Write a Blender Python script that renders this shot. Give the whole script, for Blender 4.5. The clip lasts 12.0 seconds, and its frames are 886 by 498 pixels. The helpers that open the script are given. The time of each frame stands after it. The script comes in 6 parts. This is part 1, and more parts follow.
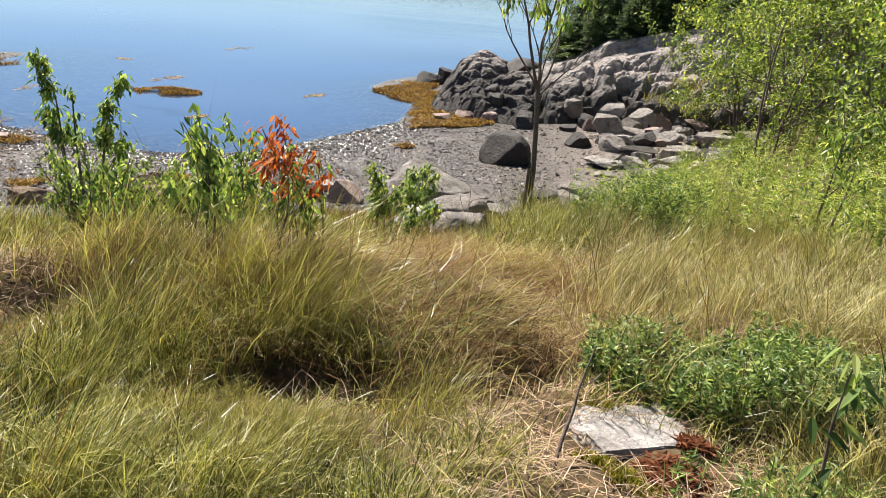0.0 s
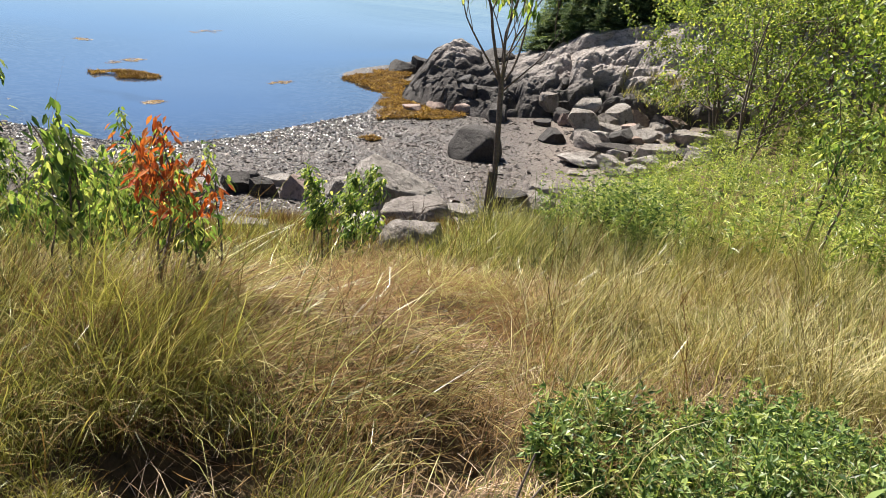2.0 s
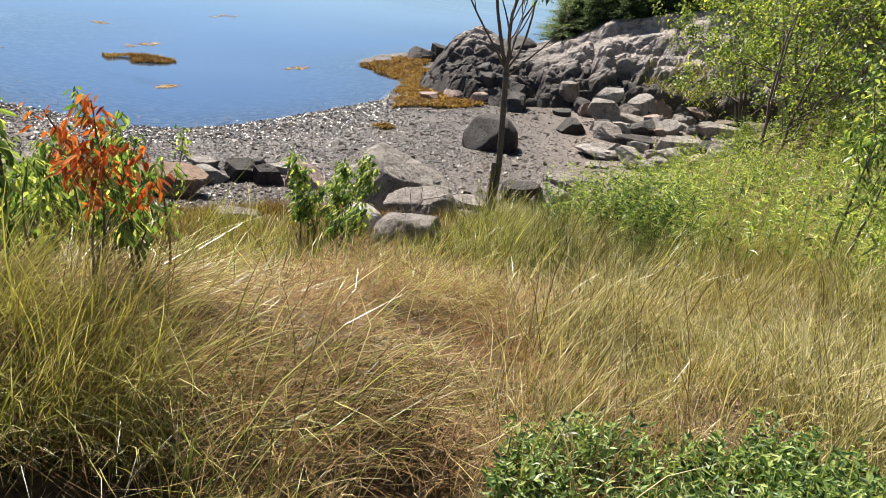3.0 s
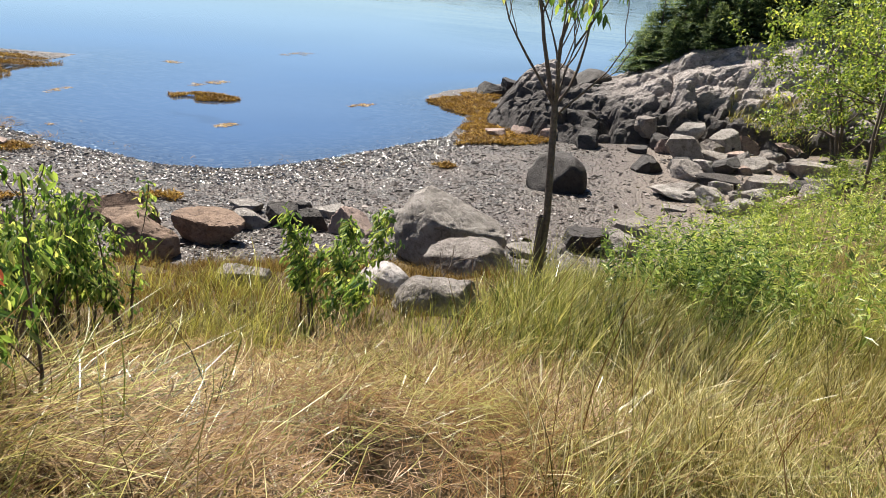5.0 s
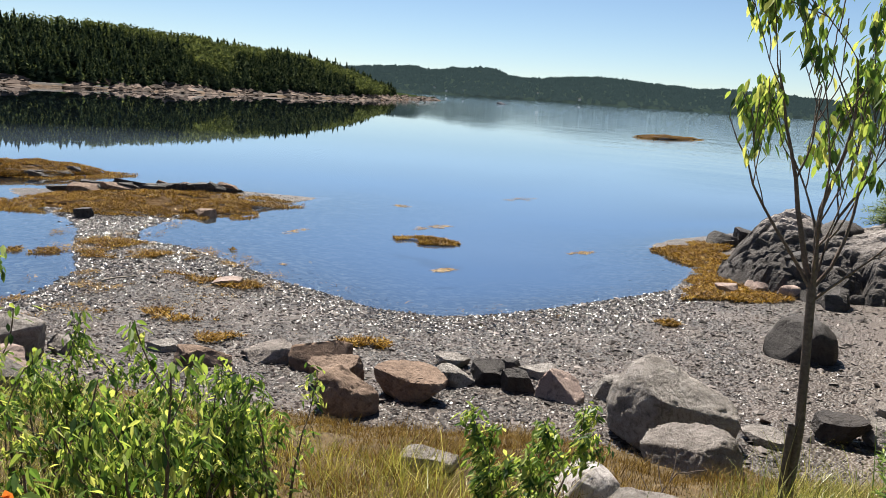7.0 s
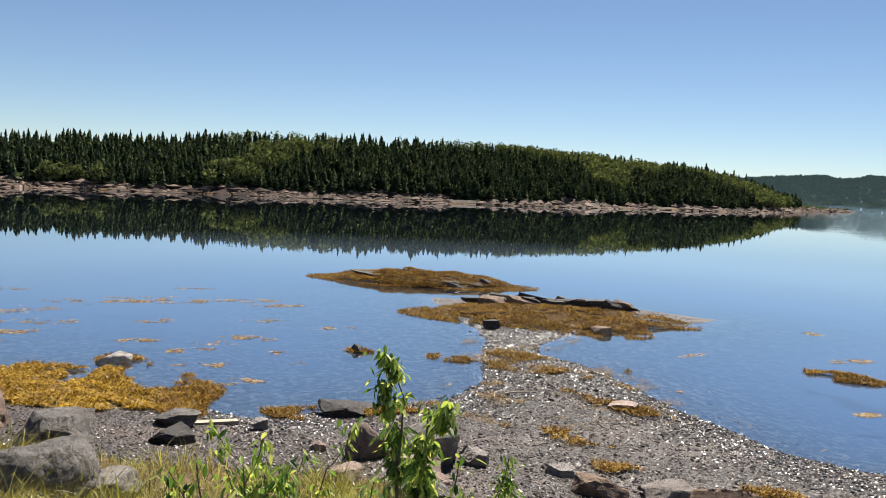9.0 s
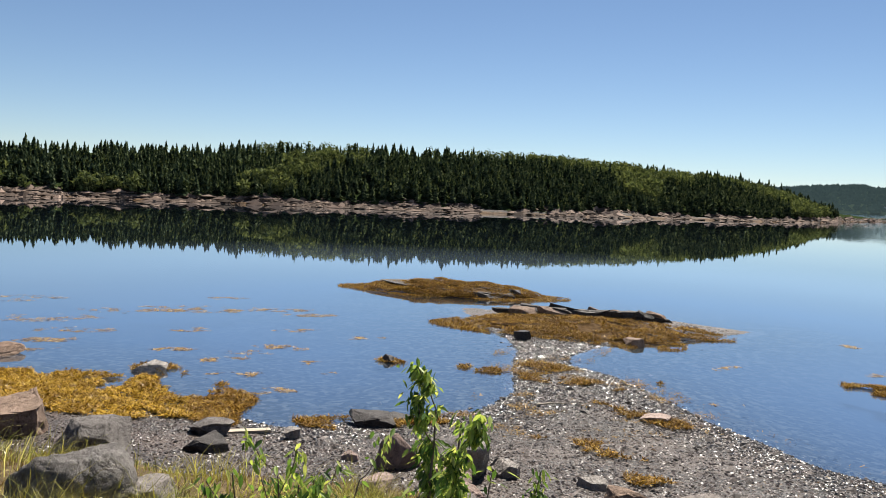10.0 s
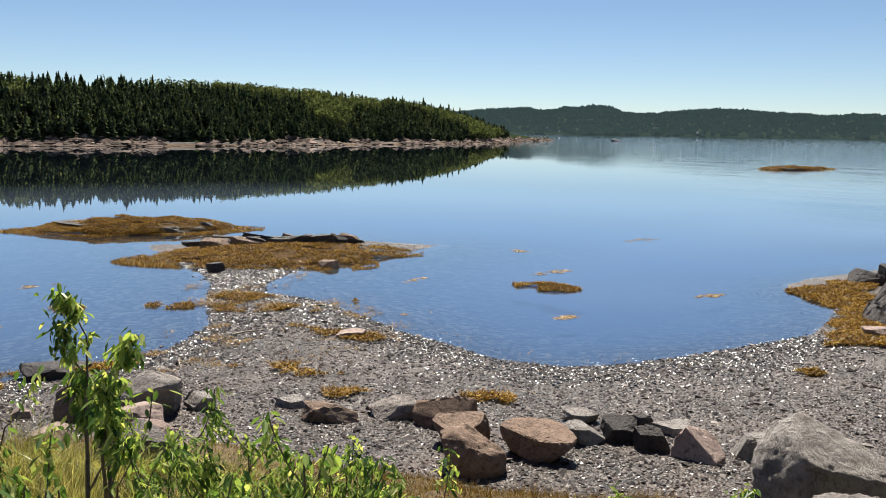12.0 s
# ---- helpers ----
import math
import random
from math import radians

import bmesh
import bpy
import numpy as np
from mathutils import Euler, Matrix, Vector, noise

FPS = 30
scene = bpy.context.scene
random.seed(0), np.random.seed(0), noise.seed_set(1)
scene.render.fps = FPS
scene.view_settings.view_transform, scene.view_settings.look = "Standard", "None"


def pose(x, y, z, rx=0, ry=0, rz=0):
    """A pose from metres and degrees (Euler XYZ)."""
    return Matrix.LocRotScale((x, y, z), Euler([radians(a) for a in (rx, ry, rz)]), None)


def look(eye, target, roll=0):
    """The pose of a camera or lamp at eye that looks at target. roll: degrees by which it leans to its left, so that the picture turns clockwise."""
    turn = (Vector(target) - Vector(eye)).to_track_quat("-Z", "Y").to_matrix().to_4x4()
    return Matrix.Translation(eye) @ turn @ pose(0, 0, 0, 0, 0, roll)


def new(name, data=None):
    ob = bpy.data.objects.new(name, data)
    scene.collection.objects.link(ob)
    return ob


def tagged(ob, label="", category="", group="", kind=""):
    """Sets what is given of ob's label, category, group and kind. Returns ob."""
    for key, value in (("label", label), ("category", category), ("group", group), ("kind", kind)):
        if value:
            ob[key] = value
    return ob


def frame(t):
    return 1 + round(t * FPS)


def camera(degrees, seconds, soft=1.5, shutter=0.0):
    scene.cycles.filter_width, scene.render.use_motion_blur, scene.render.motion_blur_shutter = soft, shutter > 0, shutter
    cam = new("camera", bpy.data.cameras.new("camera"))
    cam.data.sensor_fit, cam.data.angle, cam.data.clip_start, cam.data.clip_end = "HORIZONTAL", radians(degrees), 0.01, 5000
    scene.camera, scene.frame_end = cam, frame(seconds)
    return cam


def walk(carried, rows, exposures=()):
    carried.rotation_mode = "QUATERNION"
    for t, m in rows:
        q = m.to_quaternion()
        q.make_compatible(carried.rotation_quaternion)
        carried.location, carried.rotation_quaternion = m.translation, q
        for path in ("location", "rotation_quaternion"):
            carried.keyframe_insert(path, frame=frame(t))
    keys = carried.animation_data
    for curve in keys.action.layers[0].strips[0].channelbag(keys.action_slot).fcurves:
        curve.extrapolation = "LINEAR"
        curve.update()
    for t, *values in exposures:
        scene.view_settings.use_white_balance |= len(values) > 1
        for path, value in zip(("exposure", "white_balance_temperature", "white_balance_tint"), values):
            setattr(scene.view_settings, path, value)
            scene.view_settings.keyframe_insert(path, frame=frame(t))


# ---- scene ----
cam = camera(57.3, 12.0, soft=0.65)
PATH = [
    (0, (0.349, 0.291, 4.177), (0.183, 2.167, 3.503), 4.9),
    (0.5, (0.419, 0.5, 4.17), (0.279, 2.387, 3.52), 5.3),
    (1, (0.484, 0.738, 4.15), (0.363, 2.627, 3.504), 6.0),
    (1.5, (0.502, 0.946, 4.136), (0.393, 2.829, 3.471), 6.3),
    (2, (0.496, 1.149, 4.116), (0.389, 3.021, 3.422), 6.5),
    (2.5, (0.57, 1.358, 4.064), (0.45, 3.222, 3.347), 6.6),
    (2.7, (0.616, 1.448, 4.054), (0.484, 3.308, 3.331), 6.8),
    (4.3, (0.769, 2.301, 3.926), (0.457, 4.146, 3.22), 5.8),
    (4.5, (0.802, 2.426, 3.925), (0.474, 4.272, 3.23), 5.7),
    (5, (0.832, 2.7, 3.915), (0.471, 4.551, 3.249), 5.3),
    (5.5, (0.802, 2.999, 3.897), (0.395, 4.857, 3.279), 4.7),
    (6, (0.745, 3.203, 3.915), (0.248, 5.063, 3.374), 4.3),
    (6.5, (0.709, 3.38, 3.933), (0.034, 5.207, 3.475), 4.1),
    (7, (0.649, 3.477, 3.979), (-0.263, 5.216, 3.6), 3.8),
    (7.5, (0.582, 3.482, 4.028), (-0.574, 5.085, 3.723), 3.3),
    (9.3, (0.382, 3.433, 4.209), (-1.298, 4.51, 4.064), 2.8),
    (9.5, (0.382, 3.432, 4.214), (-1.311, 4.489, 4.075), 2.9),
    (10, (0.415, 3.41, 4.213), (-1.267, 4.484, 4.073), 2.6),
    (10.5, (0.389, 3.439, 4.197), (-1.235, 4.595, 4.032), 2.2),
    (11, (0.411, 3.462, 4.17), (-1.104, 4.751, 3.965), 1.7),
    (11.5, (0.45, 3.515, 4.138), (-0.909, 4.96, 3.886), 1.3),
    (12, (0.485, 3.598, 4.092), (-0.681, 5.196, 3.802), 0.9),
]
walk(cam, [(t, look(eye, target, roll)) for t, eye, target, roll in PATH],
     exposures=[(0, 1.38), (4.5, 1.36), (6, 1.34), (7.5, 1.22), (9.5, 1.18), (12, 1.15)])

# ---- light ----
SUN_AZ, SUN_EL = radians(-38), radians(52)
world = bpy.data.worlds.new("sky")
scene.world = world
world.use_nodes = True
wn = world.node_tree
sky = wn.nodes.new("ShaderNodeTexSky")
sky.sky_type, sky.sun_disc = "NISHITA", False
sky.sun_elevation, sky.sun_rotation = SUN_EL, SUN_AZ
sky.air_density, sky.dust_density, sky.ozone_density = 0.75, 0.0, 3.0
back = next(n for n in wn.nodes if n.type == "BACKGROUND")
back.inputs["Strength"].default_value = 0.042
wn.links.new(sky.outputs[0], back.inputs["Color"])
sun_to = Vector((math.sin(SUN_AZ) * math.cos(SUN_EL), math.cos(SUN_AZ) * math.cos(SUN_EL), math.sin(SUN_EL)))
sun = new("sun", bpy.data.lights.new("sun", "SUN"))
sun.data.energy, sun.data.angle, sun.data.color = 5.0, radians(0.53), (1.0, 0.94, 0.84)
sun.matrix_world = look(sun_to * 60, (0, 0, 0))

# ---- terrain ----
def lattice(ix, iy, iz, seed):
    h = (ix * 374761393 + iy * 668265263 + iz * 2147483647 + seed * 1274126177) & 0xFFFFFFFF
    h = ((h ^ (h >> 13)) * 1274126177) & 0xFFFFFFFF
    return ((h ^ (h >> 16)) & 0xFFFF) / 65535.0


def value_noise(x, y, z=0.0, seed=0):
    """Smooth noise in 0..1 on arrays."""
    x, y, z = np.broadcast_arrays(np.asarray(x, float), np.asarray(y, float), np.asarray(z, float))
    fx, fy, fz = np.floor(x), np.floor(y), np.floor(z)
    ux, uy, uz = x - fx, y - fy, z - fz
    ux, uy, uz = (u * u * (3 - 2 * u) for u in (ux, uy, uz))
    ix, iy, iz = fx.astype(np.int64), fy.astype(np.int64), fz.astype(np.int64)
    out = 0.0
    for dx in (0, 1):
        for dy in (0, 1):
            for dz in (0, 1):
                w = (ux if dx else 1 - ux) * (uy if dy else 1 - uy) * (uz if dz else 1 - uz)
                out = out + w * lattice(ix + dx, iy + dy, iz + dz, seed)
    return out


def fbm(x, y, z=0.0, seed=0, octaves=4):
    out, amp, total, k = 0.0, 1.0, 0.0, 1.0
    for i in range(octaves):
        out = out + amp * value_noise(np.asarray(x) * k, np.asarray(y) * k, np.asarray(z) * k, seed + 17 * i)
        total, amp, k = total + amp, amp * 0.5, k * 2.03
    return out / total


def line_distance(x, y, line, closed=False):
    pts = list(line) + ([line[0]] if closed else [])
    best = np.full(np.shape(x), 1e9)
    for (ax, ay), (bx, by) in zip(pts, pts[1:]):
        dx, dy = bx - ax, by - ay
        u = np.clip(((x - ax) * dx + (y - ay) * dy) / (dx * dx + dy * dy), 0, 1)
        best = np.minimum(best, np.hypot(x - ax - u * dx, y - ay - u * dy))
    return best


def inside(x, y, poly):
    res = np.zeros(np.shape(x), bool)
    for (ax, ay), (bx, by) in zip(poly, poly[1:] + poly[:1]):
        if ay != by:
            res ^= ((ay > y) != (by > y)) & (x < (bx - ax) * (y - ay) / (by - ay) + ax)
    return res


# the shoreline of the cove, its spit and ledge (land inside), and the foot of the grassy bank
SHORE = [
    (-34, -60), (-27, -14), (-20, 1.5), (-18.3, 4.5), (-16.6, 6.4), (-14.6, 7.8), (-13.2, 8.3), (-12.5, 8.8), (-12.6, 10.2),
    (-12.2, 12.4), (-13.1, 14.0), (-14.9, 15.3), (-16.9, 17.0), (-18.6, 17.9), (-20.5, 18.1), (-24.3, 19.9), (-23.0, 22.2), (-21.4, 25.2),
    (-16.6, 26.8), (-16.3, 24.3), (-16.2, 22.4), (-16.8, 20.6), (-16.3, 19.3), (-15.7, 17.9), (-14.8, 17.1), (-13.5, 17.3), (-11.8, 16.9), (-9.8, 16.2),
    (-8.4, 16.0), (-7.1, 15.7), (-5.9, 16.05), (-5.2, 16.85), (-4.5, 18.1), (-3.8, 19.6), (-3.0, 21.4), (-3.0, 23.2), (-3.2, 25.1),
    (-4.9, 26.9), (-4.6, 28.6), (-3.8, 30.4), (-3.0, 32.5), (-1, 36), (4, 41), (20, 56), (90, 90), (140, 40), (120, -60)]
BANK = [
    (-16, -20), (-13.5, 0), (-10.8, 5.0), (-9.4, 6.4), (-8.2, 8.2), (-6.6, 9.4), (-4.4, 9.9), (-3.0, 10.4), (-2.2, 10.9), (-0.8, 11.2), (0.0, 11.5),
    (0.8, 11.9), (1.4, 12.6), (2.1, 14.0), (3.0, 15.2), (3.9, 17.5), (5.2, 19.5), (6.6, 22.0), (8.5, 25.5), (11, 32), (40, 50), (90, 60), (90, -20), (60, -50)]


# dark pits between the tussocks
HOLLOWS = [(-0.42, 3.3, 0.26), (-1.9, 3.6, 0.26), (0.5, 3.5, 0.16), (1.5, 5.0, 0.2), (0.25, 4.75, 0.2), (-1.35, 2.7, 0.2)]


def ground_z(x, y):
    x, y = np.asarray(x, float), np.asarray(y, float)
    land, bank = inside(x, y, SHORE), inside(x, y, BANK)
    dw, db = line_distance(x, y, SHORE, True), line_distance(x, y, BANK, True)
    beach = 0.5 * dw / (dw + db + 0.01) + 0.05 * (fbm(x * 0.7, y * 0.7, seed=3) - 0.5) * np.clip(dw, 0, 1)
    rise = np.interp(db, [0, 1, 2, 3, 4.5, 6, 8, 10, 40], [0.5, 0.9, 1.25, 1.52, 1.82, 2.18, 2.5, 2.62, 4.0])
    rise = rise + (0.24 * (fbm(x * 0.9, y * 0.9, seed=5) - 0.5) + 0.16 * (fbm(x * 3.1, y * 3.1, seed=8, octaves=2) - 0.5)) * np.clip(db, 0, 1)
    # the tussocky swell in front of the saplings
    rise = rise + 0.34 * np.exp(-((x + 1.5) / 1.5) ** 2 - ((y - 4.15) / 0.9) ** 2)
    for hx, hy, hr in HOLLOWS:
        rise = rise - 0.24 * np.exp(-(((x - hx) / hr) ** 2 + ((y - hy) / (hr * 0.8)) ** 2))
    slope = np.interp(x, [-13, -6], [0.05, 0.12])
    sea = -np.minimum(0.02 + slope * dw, 2.6) + 0.1 * (fbm(x * 0.6, y * 0.6, seed=9) - 0.5) * np.clip(dw, 0, 1)
    return np.where(bank, rise, np.where(land, beach, sea))


def gz(x, y):
    return float(ground_z(np.array([x]), np.array([y]))[0])

# ---- materials ----
def shader(name):
    m = bpy.data.materials.new(name)
    m.use_nodes = True
    nt = m.node_tree
    nt.nodes.clear()
    out = nt.nodes.new("ShaderNodeOutputMaterial")
    return m, nt, out


def add(nt, kind, inputs=(), feature=None, operation=None, attribute_name=None):
    n = nt.nodes.new(kind)
    if feature:
        n.feature = feature
    if operation:
        n.operation = operation
    if attribute_name:
        n.attribute_name = attribute_name
    for k, v in dict(inputs).items():
        if isinstance(v, bpy.types.NodeSocket):
            nt.links.new(v, n.inputs[k])
        else:
            n.inputs[k].default_value = v
    return n


def ramp(nt, fac, stops):
    r = nt.nodes.new("ShaderNodeValToRGB")
    els = r.color_ramp.elements
    while len(els) < len(stops):
        els.new(0.5)
    for e, (p, c) in zip(els, stops):
        e.position, e.color = p, (*c, 1)
    nt.links.new(fac, r.inputs[0])
    return r.outputs[0]


def mix(nt, fac, a, b, blend="MIX"):
    n = nt.nodes.new("ShaderNodeMix")
    n.data_type, n.blend_type = "RGBA", blend
    for i, v in ((0, fac), (6, a), (7, b)):
        if isinstance(v, bpy.types.NodeSocket):
            nt.links.new(v, n.inputs[i])
        else:
            n.inputs[i].default_value = v if i == 0 else (*v, 1)
    return n.outputs[2]


def coords(nt, scale=(1, 1, 1), world=True):
    src = add(nt, "ShaderNodeNewGeometry").outputs["Position"] if world else add(nt, "ShaderNodeTexCoord").outputs["Object"]
    return add(nt, "ShaderNodeMapping", {"Vector": src, "Scale": scale}).outputs[0]


def stone(name, light, dark, stain, rough=0.75, grain=9.0, bump=0.5, strata=(1, 1, 1), lichen_shade=None):
    m, nt, out = shader(name)
    v = coords(nt, strata, world=False)
    rnd = add(nt, "ShaderNodeObjectInfo").outputs["Random"]
    big = add(nt, "ShaderNodeTexNoise", {"Vector": v, "Scale": 2.6, "Detail": 5, "Roughness": 0.6, "Distortion": 0.4}).outputs[0]
    fine = add(nt, "ShaderNodeTexNoise", {"Vector": v, "Scale": grain * 6, "Detail": 6, "Roughness": 0.75}).outputs[0]
    mid = add(nt, "ShaderNodeTexNoise", {"Vector": v, "Scale": grain * 1.4, "Detail": 9, "Roughness": 0.72, "Distortion": 0.6}).outputs[0]
    crack = add(nt, "ShaderNodeTexVoronoi", {"Vector": v, "Scale": grain * 0.5, "Randomness": 1.0}, feature="DISTANCE_TO_EDGE").outputs[0]
    base = ramp(nt, big, [(0.3, dark), (0.55, light), (0.8, stain)])
    base = mix(nt, 0.34, base, ramp(nt, fine, [(0.3, tuple(c * 0.35 for c in dark)), (0.5, light), (0.72, tuple(min(1, c * 1.5) for c in light))]), "MIX")
    base = mix(nt, 0.7, base, ramp(nt, mid, [(0.34, (0.25, 0.24, 0.24)), (0.5, (1, 1, 1)), (0.66, (1.0, 1.0, 1.0))]), "MULTIPLY")
    base = mix(nt, ramp(nt, mid, [(0.58, (0, 0, 0)), (0.7, (0.7, 0.7, 0.7))]), base, tuple(min(0.6, c * 1.6) for c in light))
    base = mix(nt, rnd, base, (0.72, 0.68, 0.66), "MULTIPLY")
    cr = ramp(nt, crack, [(0.0, (0.35, 0.35, 0.35)), (0.05, (1, 1, 1))])
    base = mix(nt, 0.12, base, cr, "MULTIPLY")
    if lichen_shade:
        # black lichen band of the splash zone, with the lower faces' shade painted in
        zz = add(nt, "ShaderNodeSeparateXYZ", {0: add(nt, "ShaderNodeNewGeometry").outputs["Position"]}).outputs[2]
        wob = add(nt, "ShaderNodeMath", {0: zz, 1: big}, operation="SUBTRACT").outputs[0]
        band = add(nt, "ShaderNodeMapRange", {"Value": wob, 1: lichen_shade[0], 2: lichen_shade[1]}).outputs[0]
        base = mix(nt, band, mix(nt, 0.8, base, (0.03, 0.028, 0.028)), base)
    h = add(nt, "ShaderNodeMath", {0: big, 1: fine}, operation="ADD").outputs[0]
    h = add(nt, "ShaderNodeMath", {0: mid, 1: 2.5, 2: h}, operation="MULTIPLY_ADD").outputs[0]
    bp = add(nt, "ShaderNodeBump", {"Height": h, "Strength": bump, "Distance": 0.035}).outputs[0]
    b = add(nt, "ShaderNodeBsdfPrincipled", {"Base Color": base, "Roughness": rough, "Normal": bp, "Specular IOR Level": 0.12})
    nt.links.new(b.outputs[0], out.inputs[0])
    return m


def blades(name, stops, trans=0.4, rough=0.5, gloss=0.08, patch=None):
    """Thin plant tissue: diffuse with light passing through, colour by piece."""
    m, nt, out = shader(name)
    rnd = add(nt, "ShaderNodeNewGeometry").outputs["Random Per Island"]
    col = ramp(nt, rnd, stops)
    if patch:
        n = add(nt, "ShaderNodeTexNoise", {"Vector": coords(nt), "Scale": patch[0], "Detail": 3}).outputs[0]
        fac = add(nt, "ShaderNodeMapRange", {"Value": n, 1: 0.4, 2: 0.62}).outputs[0]
        col = mix(nt, fac, col, mix(nt, 0.6, col, patch[1]))
    d = add(nt, "ShaderNodeBsdfDiffuse", {"Color": col})
    tc = mix(nt, 1.0, col, (1.0, 0.95, 0.55), "MULTIPLY")
    t = add(nt, "ShaderNodeBsdfTranslucent", {"Color": tc})
    g = add(nt, "ShaderNodeBsdfGlossy", {"Color": (0.9, 0.9, 0.9, 1), "Roughness": rough})
    a = add(nt, "ShaderNodeMixShader", {0: trans, 1: d.outputs[0], 2: t.outputs[0]})
    b = add(nt, "ShaderNodeMixShader", {0: gloss, 1: a.outputs[0], 2: g.outputs[0]})
    nt.links.new(b.outputs[0], out.inputs[0])
    return m


def plain(name, a, b, scale=20, rough=0.8, bump=0.4, spec=0.3, island=False, glow=None):
    m, nt, out = shader(name)
    v = coords(nt, world=False)
    n = add(nt, "ShaderNodeTexNoise", {"Vector": v, "Scale": scale, "Detail": 6, "Roughness": 0.65}).outputs[0]
    col = ramp(nt, n, [(0.3, a), (0.7, b)])
    if island:
        r = add(nt, "ShaderNodeNewGeometry").outputs["Random Per Island"]
        col = mix(nt, 0.75, col, ramp(nt, r, [(0, tuple(c * 0.4 for c in a)), (0.6, b), (0.9, tuple(min(1, c * 1.5) for c in b)), (0.97, tuple(min(1, c * 1.8) for c in b)), (1, tuple(min(1, c * 2.8) for c in b))]))
    bp = add(nt, "ShaderNodeBump", {"Height": n, "Strength": bump, "Distance": 0.01}).outputs[0]
    p = add(nt, "ShaderNodeBsdfPrincipled", {"Base Color": col, "Roughness": rough, "Normal": bp, "Specular IOR Level": spec})
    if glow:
        # haze before the far hills, put in as light the hills give off
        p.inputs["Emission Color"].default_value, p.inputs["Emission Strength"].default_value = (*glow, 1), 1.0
    nt.links.new(p.outputs[0], out.inputs[0])
    return m


def island_rock_material():
    m, nt, out = shader("island_rock")
    v = coords(nt)
    z = add(nt, "ShaderNodeSeparateXYZ", {0: v}).outputs[2]
    n = add(nt, "ShaderNodeTexNoise", {"Vector": coords(nt, (1, 0.5, 2)), "Scale": 0.7, "Detail": 7, "Roughness": 0.7}).outputs[0]
    rock_col = ramp(nt, n, [(0.34, (0.012, 0.010, 0.009)), (0.48, (0.028, 0.021, 0.018)), (0.6, (0.065, 0.047, 0.038)), (0.75, (0.14, 0.118, 0.105))])
    weed_col = ramp(nt, n, [(0.35, (0.05, 0.026, 0.012)), (0.65, (0.16, 0.09, 0.04))])
    wob = add(nt, "ShaderNodeMath", {0: n, 1: -0.5, 2: z}, operation="MULTIPLY_ADD").outputs[0]
    fac = add(nt, "ShaderNodeMapRange", {"Value": wob, 1: 0.12, 2: 0.3}).outputs[0]
    bp = add(nt, "ShaderNodeBump", {"Height": n, "Strength": 0.8, "Distance": 0.3}).outputs[0]
    p = add(nt, "ShaderNodeBsdfPrincipled", {"Base Color": mix(nt, fac, weed_col, rock_col), "Roughness": 0.8, "Normal": bp, "Specular IOR Level": 0.15})
    nt.links.new(p.outputs[0], out.inputs[0])
    return m


def gravel_material():
    m, nt, out = shader("shingle")
    v = coords(nt)
    cell = add(nt, "ShaderNodeTexVoronoi", {"Vector": v, "Scale": 24, "Randomness": 1.0})
    tone = add(nt, "ShaderNodeSeparateColor", {0: cell.outputs["Color"]}).outputs[0]
    col = ramp(nt, tone, [(0.0, (0.006, 0.005, 0.004)), (0.5, (0.040, 0.032, 0.027)), (0.85, (0.085, 0.069, 0.058)), (1.0, (0.17, 0.145, 0.127))])
    big = add(nt, "ShaderNodeTexNoise", {"Vector": v, "Scale": 0.7, "Detail": 4}).outputs[0]
    col = mix(nt, ramp(nt, big, [(0.45, (0, 0, 0)), (0.65, (1, 1, 1))]), col, mix(nt, 0.6, col, (0.115, 0.088, 0.073)))
    px = add(nt, "ShaderNodeSeparateXYZ", {0: v}).outputs[0]
    west = add(nt, "ShaderNodeMapRange", {"Value": add(nt, "ShaderNodeMath", {0: big, 1: 6.0, 2: px}, operation="MULTIPLY_ADD").outputs[0], 1: -3.0, 2: -6.5}).outputs[0]
    col = mix(nt, west, col, mix(nt, 1.0, col, (0.62, 0.53, 0.45), "MULTIPLY"))
    east = add(nt, "ShaderNodeMapRange", {"Value": add(nt, "ShaderNodeMath", {0: big, 1: -4.0, 2: px}, operation="MULTIPLY_ADD").outputs[0], 1: -1.6, 2: 0.6, 4: 0.7}).outputs[0]
    col = mix(nt, east, col, (0.21, 0.165, 0.135))
    h = add(nt, "ShaderNodeMath", {0: 1.0, 1: cell.outputs["Distance"]}, operation="SUBTRACT").outputs[0]
    bp = add(nt, "ShaderNodeBump", {"Height": h, "Strength": 0.9, "Distance": 0.03}).outputs[0]
    p = add(nt, "ShaderNodeBsdfPrincipled", {"Base Color": col, "Roughness": 0.45, "Normal": bp, "Specular IOR Level": 0.2})
    nt.links.new(p.outputs[0], out.inputs[0])
    return m


